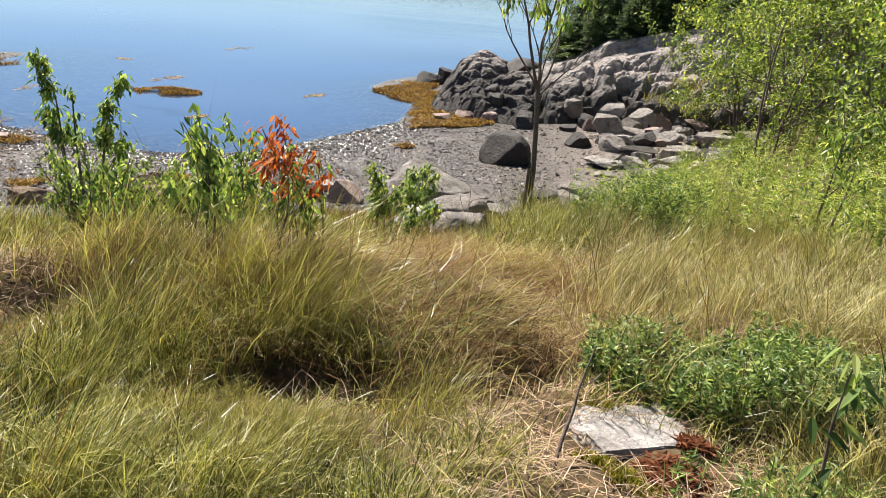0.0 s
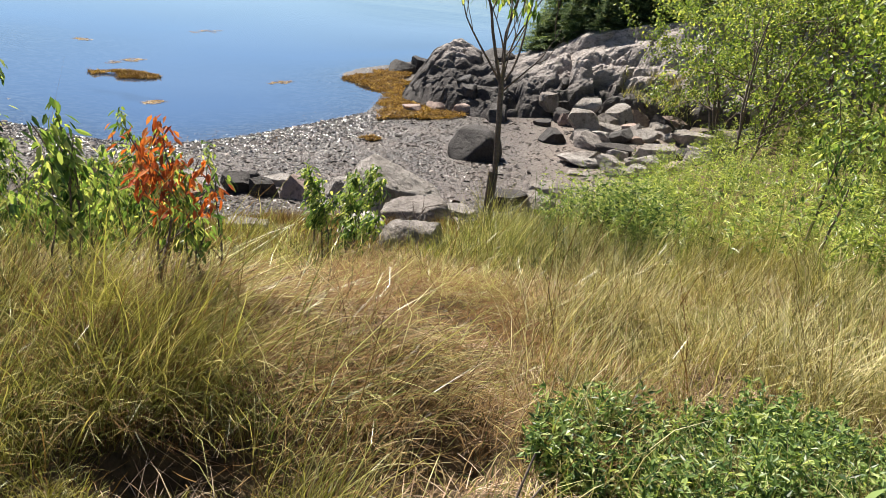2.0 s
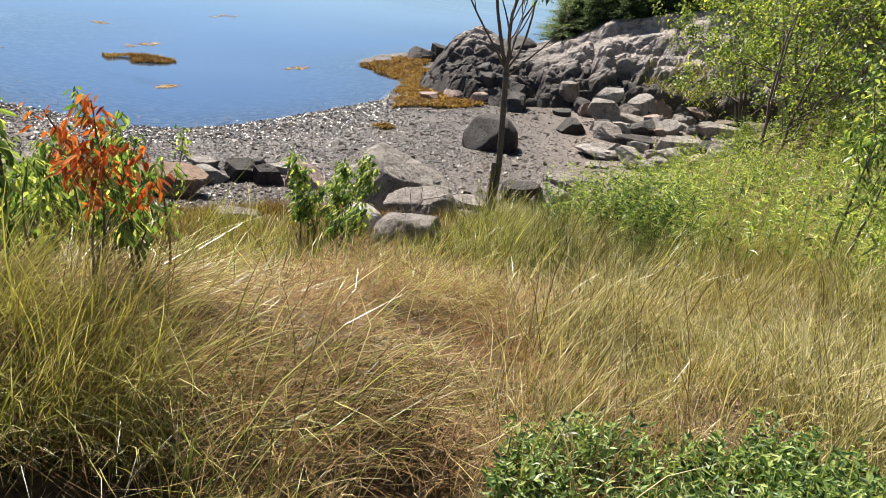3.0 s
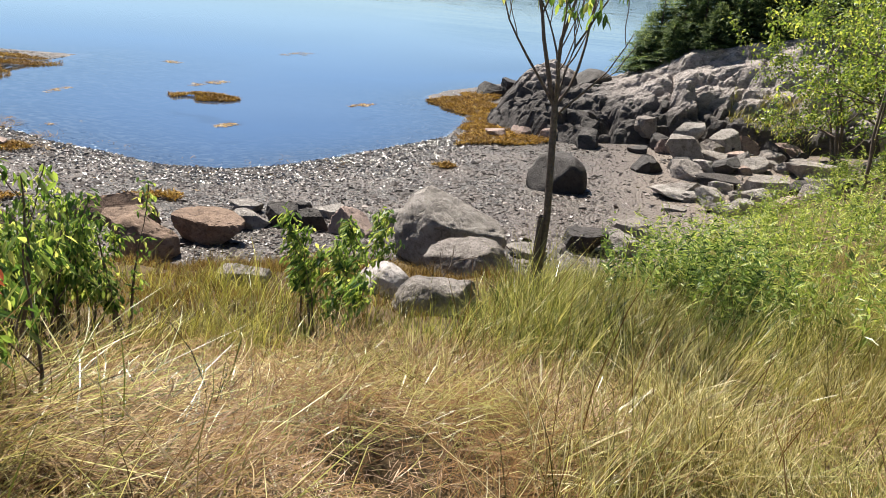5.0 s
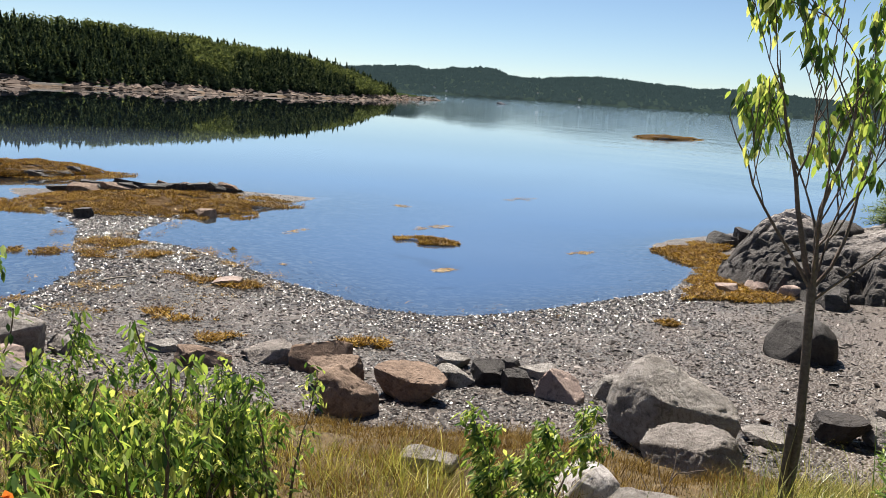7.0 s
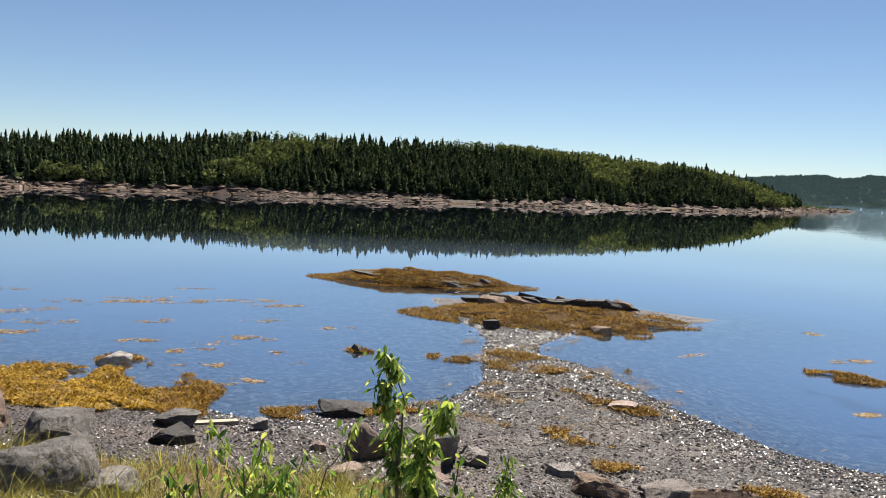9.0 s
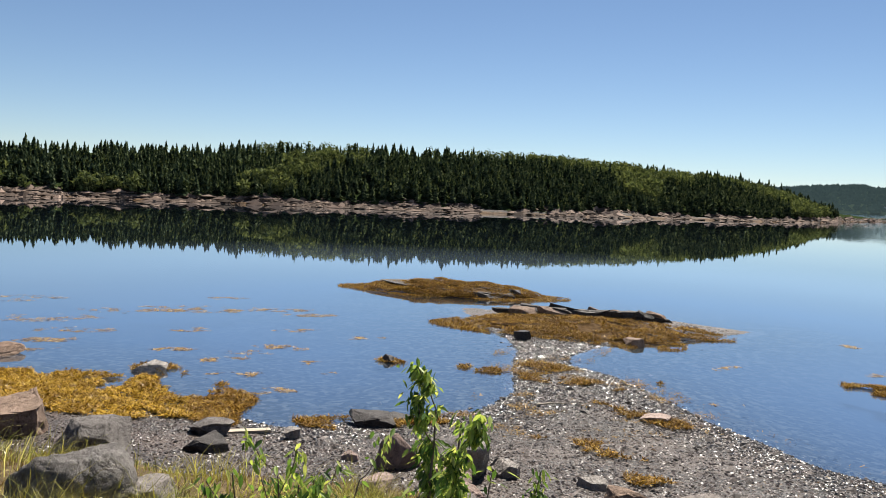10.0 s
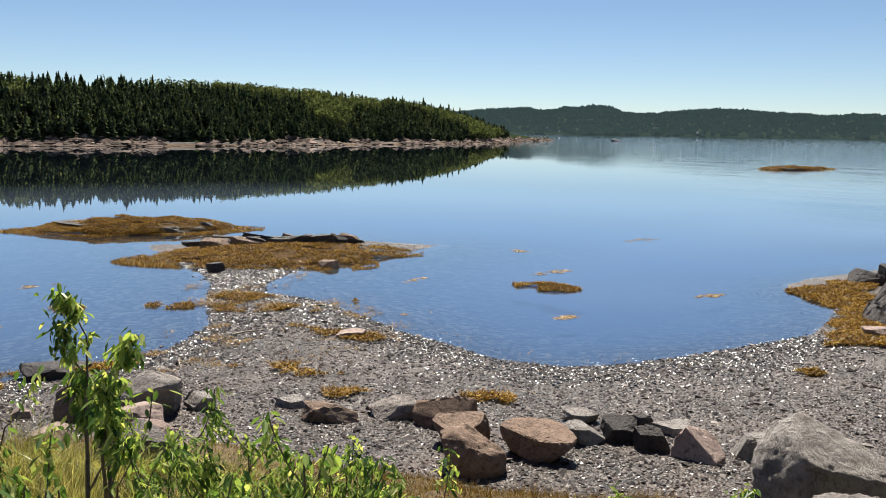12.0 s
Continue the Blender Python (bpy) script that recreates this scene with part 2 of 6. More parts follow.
def seabed_material():
    m, nt, out = shader("seabed")
    v = coords(nt)
    z = add(nt, "ShaderNodeSeparateXYZ", {0: v}).outputs[2]
    cell = add(nt, "ShaderNodeTexVoronoi", {"Vector": v, "Scale": 9})
    tone = add(nt, "ShaderNodeSeparateColor", {0: cell.outputs["Color"]}).outputs[0]
    peb = ramp(nt, tone, [(0.0, (0.03, 0.03, 0.027)), (0.6, (0.075, 0.073, 0.065)), (1.0, (0.17, 0.16, 0.14))])
    n = add(nt, "ShaderNodeTexNoise", {"Vector": v, "Scale": 0.35, "Detail": 4}).outputs[0]
    # blue scattered by deeper water, painted onto the bed
    water_blue = ramp(nt, n, [(0.35, (0.05, 0.11, 0.25)), (0.7, (0.06, 0.13, 0.29))])
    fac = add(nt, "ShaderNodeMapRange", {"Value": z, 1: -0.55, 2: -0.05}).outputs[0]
    d = add(nt, "ShaderNodeBsdfDiffuse", {"Color": mix(nt, fac, water_blue, peb)})
    nt.links.new(d.outputs[0], out.inputs[0])
    return m


def water_material():
    """Sea water: clear in the shallows, scattering blue light where it is deep, with small ripples."""
    m, nt, out = shader("sea_water")
    v = coords(nt, (1, 1, 1))
    small = add(nt, "ShaderNodeTexNoise", {"Vector": v, "Scale": 1.4, "Detail": 3, "Roughness": 0.55}).outputs[0]
    swell = add(nt, "ShaderNodeTexNoise", {"Vector": coords(nt, (0.05, 0.16, 0.1)), "Scale": 1.0, "Detail": 3}).outputs[0]
    h = add(nt, "ShaderNodeMath", {0: small, 1: 0.3, 2: swell}, operation="MULTIPLY_ADD").outputs[0]
    # calm in the cove, ruffled by the breeze out in the bay
    place = add(nt, "ShaderNodeSeparateXYZ", {0: add(nt, "ShaderNodeNewGeometry").outputs["Position"]})
    out_there = add(nt, "ShaderNodeMath", {0: place.outputs[0], 1: 1.3, 2: place.outputs[1]}, operation="MULTIPLY_ADD").outputs[0]
    ruffle = add(nt, "ShaderNodeMapRange", {"Value": out_there, 1: 28.0, 2: 130.0, 3: 0.05, 4: 2.6}).outputs[0]
    h = add(nt, "ShaderNodeMath", {0: h, 1: ruffle}, operation="MULTIPLY").outputs[0]
    bp = add(nt, "ShaderNodeBump", {"Height": h, "Strength": 1.0, "Distance": 0.05}).outputs[0]
    fr = add(nt, "ShaderNodeFresnel", {"IOR": 1.34, "Normal": bp}).outputs[0]
    fr = add(nt, "ShaderNodeMath", {0: fr, 1: 0.45}, operation="POWER").outputs[0]
    depth = add(nt, "ShaderNodeAttribute", attribute_name="depth").outputs["Fac"]
    murk = add(nt, "ShaderNodeMapRange", {"Value": depth, 1: 0.05, 2: 1.2, 3: 0.05, 4: 0.97}).outputs[0]
    t = add(nt, "ShaderNodeBsdfTransparent", {"Color": (0.80, 0.88, 0.92, 1)})
    deep = add(nt, "ShaderNodeMapRange", {"Value": depth, 1: 0.9, 2: 1.7}).outputs[0]
    d = add(nt, "ShaderNodeBsdfDiffuse", {"Color": mix(nt, deep, (0.10, 0.135, 0.185), (0.007, 0.011, 0.014))})
    b = add(nt, "ShaderNodeMixShader", {0: murk, 1: t.outputs[0], 2: d.outputs[0]})
    g = add(nt, "ShaderNodeBsdfGlossy", {"Color": (0.95, 0.97, 1, 1), "Roughness": 0.008, "Normal": bp})
    s = add(nt, "ShaderNodeMixShader", {0: fr, 1: b.outputs[0], 2: g.outputs[0]})
    nt.links.new(s.outputs[0], out.inputs[0])
    return m


GRAVEL, SEABED, WATER = gravel_material(), seabed_material(), water_material()
THATCH = plain("dry_thatch_soil", (0.035, 0.026, 0.016), (0.15, 0.108, 0.06), 14, 0.9, 0.8, 0.05)
COBBLE = plain("beach_stone", (0.05, 0.043, 0.04), (0.14, 0.12, 0.11), 12, 0.7, 0.5, 0.15, island=True)
PEBBLE = plain("beach_pebble", (0.013, 0.0098, 0.0085), (0.067, 0.05, 0.043), 30, 0.4, 0.2, 0.32, island=True)
WET_STONE = plain("wet_shore_stone", (0.008, 0.007, 0.006), (0.035, 0.03, 0.027), 30, 0.26, 0.2, 0.5, island=True)
GREY = stone("grey_rock", (0.43, 0.395, 0.365), (0.135, 0.118, 0.105), (0.46, 0.405, 0.365), bump=0.9)
SLAB = stone("pale_slab", (0.52, 0.48, 0.46), (0.30, 0.27, 0.25), (0.56, 0.50, 0.46), bump=0.6)
DULL = stone("dull_grey_rock", (0.25, 0.23, 0.215), (0.085, 0.075, 0.07), (0.30, 0.27, 0.25), bump=0.9)
BROWN = stone("brown_rock", (0.28, 0.20, 0.15), (0.11, 0.074, 0.055), (0.32, 0.25, 0.20))
PINK = stone("pink_rock", (0.39, 0.30, 0.26), (0.18, 0.13, 0.112), (0.42, 0.35, 0.315))
DARK = stone("dark_rock", (0.08, 0.072, 0.068), (0.032, 0.0296, 0.028), (0.12, 0.104, 0.096), rough=0.55)
CLIFF = stone("outcrop_rock", (0.48, 0.44, 0.415), (0.10, 0.088, 0.083), (0.50, 0.39, 0.345), grain=4.0, bump=0.9, strata=(1.2, 1.2, 2.5), lichen_shade=(0.35, 0.75))
GRASS = blades("green_grass", [(0, (0.010, 0.017, 0.005)), (0.3, (0.075, 0.105, 0.022)), (0.62, (0.30, 0.33, 0.08)), (0.85, (0.58, 0.55, 0.20)), (1, (0.85, 0.78, 0.42))], trans=0.4, gloss=0.02, rough=0.3, patch=(0.8, (0.36, 0.30, 0.10)))
GREEN = blades("meadow_grass", [(0, (0.010, 0.016, 0.004)), (0.3, (0.075, 0.098, 0.02)), (0.62, (0.30, 0.31, 0.075)), (0.85, (0.58, 0.54, 0.20)), (1, (0.85, 0.78, 0.42))], trans=0.38, gloss=0.02, rough=0.3, patch=(1.1, (0.30, 0.27, 0.085)))
STRAW = blades("straw_grass", [(0, (0.020, 0.011, 0.0045)), (0.3, (0.095, 0.056, 0.022)), (0.65, (0.24, 0.152, 0.064)), (0.9, (0.40, 0.285, 0.13)), (1, (0.60, 0.49, 0.29))], trans=0.3, gloss=0.006, rough=0.4, patch=(0.9, (0.19, 0.10, 0.044)))
LITTER = blades("dead_grass_litter", [(0, (0.09, 0.05, 0.03)), (0.4, (0.36, 0.235, 0.145)), (1, (0.66, 0.50, 0.36))], trans=0.2, gloss=0.02)
PALE = blades("pale_straw", [(0, (0.05, 0.045, 0.015)), (0.35, (0.26, 0.225, 0.09)), (0.7, (0.60, 0.52, 0.25)), (1, (0.88, 0.80, 0.54))], trans=0.38, gloss=0.012)
RUST = blades("rusty_grass", [(0, (0.045, 0.027, 0.011)), (0.4, (0.17, 0.105, 0.038)), (1, (0.36, 0.26, 0.105))], trans=0.3, gloss=0.008)
WEEDLEAF = blades("weed_leaf", [(0, (0.02, 0.05, 0.01)), (0.35, (0.17, 0.26, 0.05)), (0.75, (0.46, 0.56, 0.13)), (1, (0.76, 0.78, 0.30))], trans=0.55, rough=0.4, gloss=0.03, patch=(1.0, (0.20, 0.26, 0.06)))
SHRUB = blades("shrub_leaf", [(0, (0.02, 0.045, 0.014)), (0.35, (0.09, 0.16, 0.04)), (0.75, (0.26, 0.36, 0.10)), (1, (0.52, 0.57, 0.20))], trans=0.5, rough=0.4, gloss=0.02)
WETWEED = blades("wet_rockweed", [(0, (0.035, 0.016, 0.004)), (0.4, (0.17, 0.09, 0.012)), (0.8, (0.40, 0.235, 0.03)), (1, (0.6, 0.5, 0.3))], trans=0.1, rough=0.22, gloss=0.22)
RUSTBARK = blades("rotten_bark", [(0, (0.03, 0.010, 0.005)), (0.6, (0.10, 0.034, 0.017)), (1, (0.20, 0.085, 0.045))], trans=0.05, gloss=0.0)
MOSSY = blades("yellow_moss", [(0, (0.06, 0.07, 0.01)), (0.6, (0.26, 0.24, 0.035)), (1, (0.42, 0.36, 0.07))], trans=0.3, gloss=0.0)
CHERRY = blades("sapling_leaf", [(0, (0.03, 0.07, 0.02)), (0.3, (0.10, 0.185, 0.045)), (0.75, (0.31, 0.41, 0.11)), (1, (0.60, 0.62, 0.24))], trans=0.57, rough=0.4, gloss=0.018)
RED = blades("scorched_leaf", [(0, (0.20, 0.04, 0.02)), (0.4, (0.50, 0.11, 0.025)), (0.8, (0.60, 0.20, 0.06)), (1, (0.30, 0.13, 0.05))], trans=0.45, gloss=0.02)
ALDER = blades("alder_leaf", [(0, (0.025, 0.06, 0.012)), (0.45, (0.16, 0.25, 0.045)), (1, (0.58, 0.62, 0.16))], trans=0.6, rough=0.4, gloss=0.03, patch=(0.9, (0.15, 0.22, 0.045)))
SPRUCE = blades("spruce_needles", [(0, (0.035, 0.07, 0.03)), (0.6, (0.13, 0.19, 0.085)), (1, (0.30, 0.36, 0.16))], trans=0.45, rough=0.6, gloss=0.02)
FOREST = blades("island_wood", [(0, (0.016, 0.028, 0.018)), (0.55, (0.055, 0.078, 0.045)), (1, (0.16, 0.19, 0.10))], trans=0.42, rough=0.7, gloss=0.0)
BIRCH = blades("broadleaf_wood", [(0, (0.035, 0.048, 0.022)), (0.6, (0.088, 0.112, 0.05)), (1, (0.17, 0.195, 0.09))], trans=0.36, rough=0.7, gloss=0.0)
KELP = blades("rockweed", [(0, (0.03, 0.014, 0.004)), (0.35, (0.15, 0.078, 0.011)), (0.75, (0.36, 0.20, 0.026)), (1, (0.52, 0.35, 0.07))], trans=0.2, rough=0.4, gloss=0.014, patch=(2.2, (0.10, 0.05, 0.010)))
GOLDWEED = blades("golden_rockweed", [(0, (0.05, 0.026, 0.005)), (0.35, (0.24, 0.14, 0.015)), (0.75, (0.52, 0.32, 0.035)), (1, (0.66, 0.46, 0.08))], trans=0.25, rough=0.4, gloss=0.014, patch=(1.6, (0.14, 0.07, 0.012)))
ISLEROCK = island_rock_material()
BARK = plain("bark", (0.07, 0.05, 0.04), (0.17, 0.13, 0.105), 40, 0.85, 0.6)
TIMBER = plain("weathered_timber", (0.30, 0.25, 0.19), (0.42, 0.36, 0.28), 25, 0.8, 0.4)
# both hill materials glow a little in place of haze
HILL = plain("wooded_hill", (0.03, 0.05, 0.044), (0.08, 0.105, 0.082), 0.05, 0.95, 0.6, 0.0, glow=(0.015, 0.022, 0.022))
# floor colour darkened so gaps between the hill trees look shaded
SHADED_HILLFLOOR = plain("shaded_hill_floor", (0.008, 0.013, 0.010), (0.018, 0.027, 0.018), 0.05, 0.95, 0.6, 0.0, glow=(0.015, 0.022, 0.022))
# pale colour that imitates sun glints on wet stones
GLINT = plain("pale_glint", (0.34, 0.31, 0.28), (0.58, 0.55, 0.50), 20, 0.3, 0.2, 0.4)
PAINT = plain("white_paint", (0.55, 0.55, 0.54), (0.66, 0.66, 0.64), 2, 0.6, 0.1)
WEEDMAT = plain("rockweed_mat", (0.010, 0.005, 0.002), (0.12, 0.06, 0.010), 22, 0.7, 1.0, 0.03, island=False)
# turf colour darkened to hold the shade under the island trees
SHADED_MOSS = plain("shaded_mossy_turf", (0.012, 0.02, 0.008), (0.035, 0.048, 0.018), 6, 0.95, 0.8, 0.0)
SHOREROCK = plain("shore_rock", (0.035, 0.026, 0.021), (0.135, 0.098, 0.078), 3, 0.8, 0.4, 0.05, island=True)

# ---- mesh helpers ----
def tri_mesh(name, v, t, mats, slots=None, smooth=False):
    v, t = np.asarray(v, np.float32), np.asarray(t, np.int32)
    me = bpy.data.meshes.new(name)
    me.vertices.add(len(v))
    me.vertices.foreach_set("co", v.ravel())
    me.loops.add(t.size)
    me.loops.foreach_set("vertex_index", t.ravel())
    me.polygons.add(len(t))
    me.polygons.foreach_set("loop_start", np.arange(0, t.size, 3, dtype=np.int32))
    for m in mats if isinstance(mats, (list, tuple)) else [mats]:
        me.materials.append(m)
    if slots is not None:
        me.polygons.foreach_set("material_index", np.asarray(slots, np.int32))
    me.polygons.foreach_set("use_smooth", np.full(len(t), smooth))
    me.update(calc_edges=True)
    return me


def part(name, me, parent, label=""):
    ob = new(name, me)
    ob.parent = parent
    return tagged(ob, label)


def root(name, x, y, z, label, category, group="", turn=0.0):
    ob = new(name)
    ob.matrix_world = pose(x, y, z, 0, 0, turn)
    return tagged(ob, label, category, group)


def grid_tris(nx, ny):
    i = np.arange(nx * ny).reshape(ny, nx)
    a, b, c, d = i[:-1, :-1].ravel(), i[:-1, 1:].ravel(), i[1:, 1:].ravel(), i[1:, :-1].ravel()
    return np.concatenate([np.stack([a, b, c], 1), np.stack([a, c, d], 1)])


def stretch(lo, hi, step, far, n):
    tail = np.geomspace(1, far, n)
    return np.concatenate([lo - tail[::-1], np.arange(lo, hi + 1e-6, step), hi + tail])


# ---- the large structure ----
def build_ground():
    xs, ys = stretch(-22, 9, 0.14, 3000, 26), stretch(-3, 33, 0.14, 3000, 26)
    X, Y = np.meshgrid(xs, ys)
    Z = ground_z(X, Y)
    t = grid_tris(len(xs), len(ys))
    v = np.stack([X.ravel(), Y.ravel(), Z.ravel()], 1)
    c = v[t].mean(1)
    wob = 0.5 * (fbm(c[:, 0] * 1.3, c[:, 1] * 1.3, seed=21) - 0.5)
    db = line_distance(c[:, 0], c[:, 1], BANK, True) * np.where(inside(c[:, 0], c[:, 1], BANK), 1, -1)
    slot = np.where(db + wob > 0.2, 0, np.where(c[:, 2] > -0.03, 1, 2))
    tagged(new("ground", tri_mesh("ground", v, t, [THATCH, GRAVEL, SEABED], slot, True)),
           "grassy bank of dry thatch running down to grey shingle", "ground", kind="structure")


def build_water():
    s = 3500.0
    xs, ys = stretch(-36, 8, 0.5, s, 22), stretch(0, 45, 0.5, s, 22)
    X, Y = np.meshgrid(xs, ys)
    v = np.stack([X.ravel(), Y.ravel(), np.zeros(X.size)], 1)
    me = tri_mesh("water", v, grid_tris(len(xs), len(ys)), WATER, None, True)
    me.attributes.new("depth", "FLOAT", "POINT").data.foreach_set("value", np.maximum(-ground_z(X, Y), 0).ravel().astype(np.float32))
    tagged(new("water", me),
           "calm blue sea water reflecting sky and woods", "sea", kind="structure")


def ridge_sheet(name, f, xs, ys, mats, label, category, slot=None, smooth=True):
    X, Y = np.meshgrid(xs, ys)
    Z = f(X, Y)
    v = np.stack([X.ravel(), Y.ravel(), Z.ravel()], 1)
    t = grid_tris(len(xs), len(ys))
    s = slot(v[t].mean(1)) if slot else None
    return tagged(new(name, tri_mesh(name, v, t, mats, s, smooth)), label, category, kind="structure")


ISLE = [(-160, -160), (-160, 13), (-160.5, 31), (-157.5, 51), (-150, 72), (-142, 94), (-138, 121), (-138, 146), (-141, 165), (-139, 195), (-147, 238),
        (-166, 275), (-183, 343), (-192, 352), (-215, 340), (-260, 300), (-420, 200), (-520, 0), (-420, -160)]


def isle_z(x, y):
    ins, d = inside(x, y, ISLE), line_distance(x, y, ISLE, True)
    top = np.interp(y, [-160, 20, 60, 95, 130, 165, 200, 260, 300, 345], [7.2, 7.4, 9.2, 11.4, 12.2, 12.7, 12.2, 9.0, 3.6, 0.8])
    z = np.where(d < 3, 0.32 * d, 0.96) + 1.12 * top * (1 - np.exp(-np.maximum(d - 4, 0) / 24.0))
    z = z + (fbm(x * 0.12, y * 0.12, seed=31) - 0.4) * np.clip(d * 0.25, 0, 2.2)
    # long slabs and knolls of bare rock along the water
    slab = fracture(x * 0.45, y * 0.22, 38) + 1.6 * (fbm(x * 0.2, y * 0.09, seed=39) - 0.5)
    z = z + 0.42 * slab * np.clip(d * 0.5, 0, 1) * np.clip((14 - d) / 8, 0, 1)
    return np.where(ins, np.maximum(z, 0.05), -1.5)


def far_z(x, y):
    a = np.arctan2(-x, y)
    top = 44 + 12 * np.exp(-((a - 0.46) / 0.04) ** 4) + 9 * np.exp(-((a - 0.32) / 0.04) ** 2) - 22 * np.clip((0.30 - a) / 0.5, 0, 1) + 14 * (fbm(a * 26, 0 * a, seed=41) - 0.5)
    r = np.hypot(x, y)
    edge = 1500 + 120 * (fbm(a * 9, 0 * a, seed=43) - 0.5)
    s = np.clip((r - edge) / 420, 0, 1)
    z = top * np.sin(s * 1.57) ** 0.8 * (0.75 + 0.5 * fbm(x * 0.006, y * 0.006, seed=47)) + 5 * fbm(x * 0.05, y * 0.05, seed=49, octaves=3) * (s > 0)
    return np.where(r > edge, z, -1.5)


def build_distance():
    ridge_sheet("island", isle_z, np.concatenate([np.arange(-520, -215, 8), np.arange(-215, -130, 1.2)]), np.arange(-165, 356, 2.0), [ISLEROCK, SHADED_MOSS],
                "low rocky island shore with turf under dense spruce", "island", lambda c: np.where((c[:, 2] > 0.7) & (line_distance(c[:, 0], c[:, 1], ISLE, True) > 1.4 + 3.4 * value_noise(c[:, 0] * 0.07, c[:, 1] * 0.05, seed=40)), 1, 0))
    a = np.linspace(-0.35, 1.25, 420)
    r = np.linspace(1420, 2100, 60)
    A, R = np.meshgrid(a, r)
    X, Y = -R * np.sin(A), R * np.cos(A)
    v = np.stack([X.ravel(), Y.ravel(), far_z(X, Y).ravel()], 1)
    tagged(new("backdrop", tri_mesh("backdrop", v, grid_tris(len(a), len(r)), SHADED_HILLFLOOR, None, True)),
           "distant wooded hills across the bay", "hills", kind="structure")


def fracture(x, y, seed):
    """Tilted broken blocks: each cell of a random division is a small sloping plane."""
    ix, iy = np.floor(x).astype(np.int64), np.floor(y).astype(np.int64)
    best, second, out = np.full(x.shape, 9.0), np.full(x.shape, 9.0), np.zeros(x.shape)
    for dx in (-1, 0, 1):
        for dy in (-1, 0, 1):
            jx, jy = ix + dx, iy + dy
            px, py = jx + lattice(jx, jy, 0, seed), jy + lattice(jx, jy, 1, seed)
            d = np.hypot(x - px, y - py)
            h = lattice(jx, jy, 2, seed) - 0.5 + (x - px) * (lattice(jx, jy, 3, seed) - 0.5) * 0.9 + (y - py) * (lattice(jx, jy, 4, seed) - 0.42) * 0.7
            second = np.where(d < best, best, np.minimum(second, d))
            out = np.where(d < best, h, out)
            best = np.minimum(best, d)
    return out - 0.5 * np.exp(-(second - best) / 0.045)


def outcrop_z(x, y):
    """A whaleback of bedrock: a dark broken face at its foot, worn ledges stepping up to a smooth back."""
    foot = np.interp(x, [-4, -2.6, -1.4, 0.1, 1.1, 2.1, 3.2, 4.8, 6.5, 9, 14], [26.5, 23.6, 22.3, 21.5, 22.0, 22.6, 22.6, 22.4, 22.6, 23.5, 26])
    crest = np.interp(x, [-3.2, -2.6, -2.3, -1.9, -1.4, -0.9, -0.4, 0.7, 1.4, 2.0, 2.5, 3.8, 4.8, 5.7, 9, 14], [0.0, 0.10, 0.40, 0.80, 0.98, 0.90, 0.72, 0.95, 1.2, 1.6, 1.95, 2.3, 2.45, 2.7, 3.0, 3.2])
    d = y - foot
    # strike of the rock runs up and away
    u, w = x * 0.86 + y * 0.5, y * 0.86 - x * 0.5
    warp = 1.5 * (fbm(u * 0.5, w * 0.8, seed=66) - 0.5) + 0.7 * (fbm(u * 1.3, w * 1.9, seed=67, octaves=3) - 0.5)
    s = np.clip((d + warp * np.clip(d, 0, 1)) / 4.4, 0, 1)
    q = s * 4.0
    f = q - np.floor(q)
    step = np.where(s >= 1, 1.0, (np.floor(q) + np.clip(f / 0.34, 0, 1) ** 0.8) / 4.0)
    z = crest * (0.62 * step + 0.38 * np.sin(s * 1.571))
    z = z + 0.30 * np.clip(d * 3.0, 0, 1) * np.clip(crest, 0, 1) * (1 - 0.6 * s)
    z = z - np.clip(d - 7, 0, 9) * 0.28
    grip = np.clip(d + 0.3, 0, 1) * np.clip((x + 3.2) / 1.5, 0, 1)
    rough = np.maximum(np.clip(1.2 - 1.4 * s, 0.16, 1), np.clip(0.5 - x, 0, 0.6)) * grip
    z = z + 0.34 * fracture(u * 0.42, w * 0.62, 60) * grip + (0.40 * fracture(u * 0.8, w * 1.1, 61) + 0.28 * fracture(u * 1.9, w * 2.4, 62) + 0.09 * fracture(u * 5, w * 6, 63)) * rough
    z = z + 0.10 * (fbm(x * 2.2, y * 2.2, seed=65) - 0.5) + 0.05 * (fbm(x * 6, y * 6, seed=64) - 0.5)
    edge = np.clip((x + 3.1) * 1.3, 0, 1) * np.clip((d + 0.5) * 2, 0, 1)
    return -0.6 + (z + 0.68) * edge


build_ground()
build_water()
build_distance()
ridge_sheet("rock_outcrop", outcrop_z, np.arange(-5, 13, 0.06), np.arange(20.0, 34.5, 0.06), [CLIFF], "fractured grey and pink bedrock outcrop behind the beach", "outcrop", smooth=False)

# ---- rocks ----
ICO = {}


def ico(level):
    if level not in ICO:
        bm = bmesh.new()
        bmesh.ops.create_icosphere(bm, subdivisions=level, radius=1.0)
        ICO[level] = (np.array([v.co for v in bm.verts]), np.array([[v.index for v in f.verts] for f in bm.faces]))
        bm.free()
    return ICO[level]


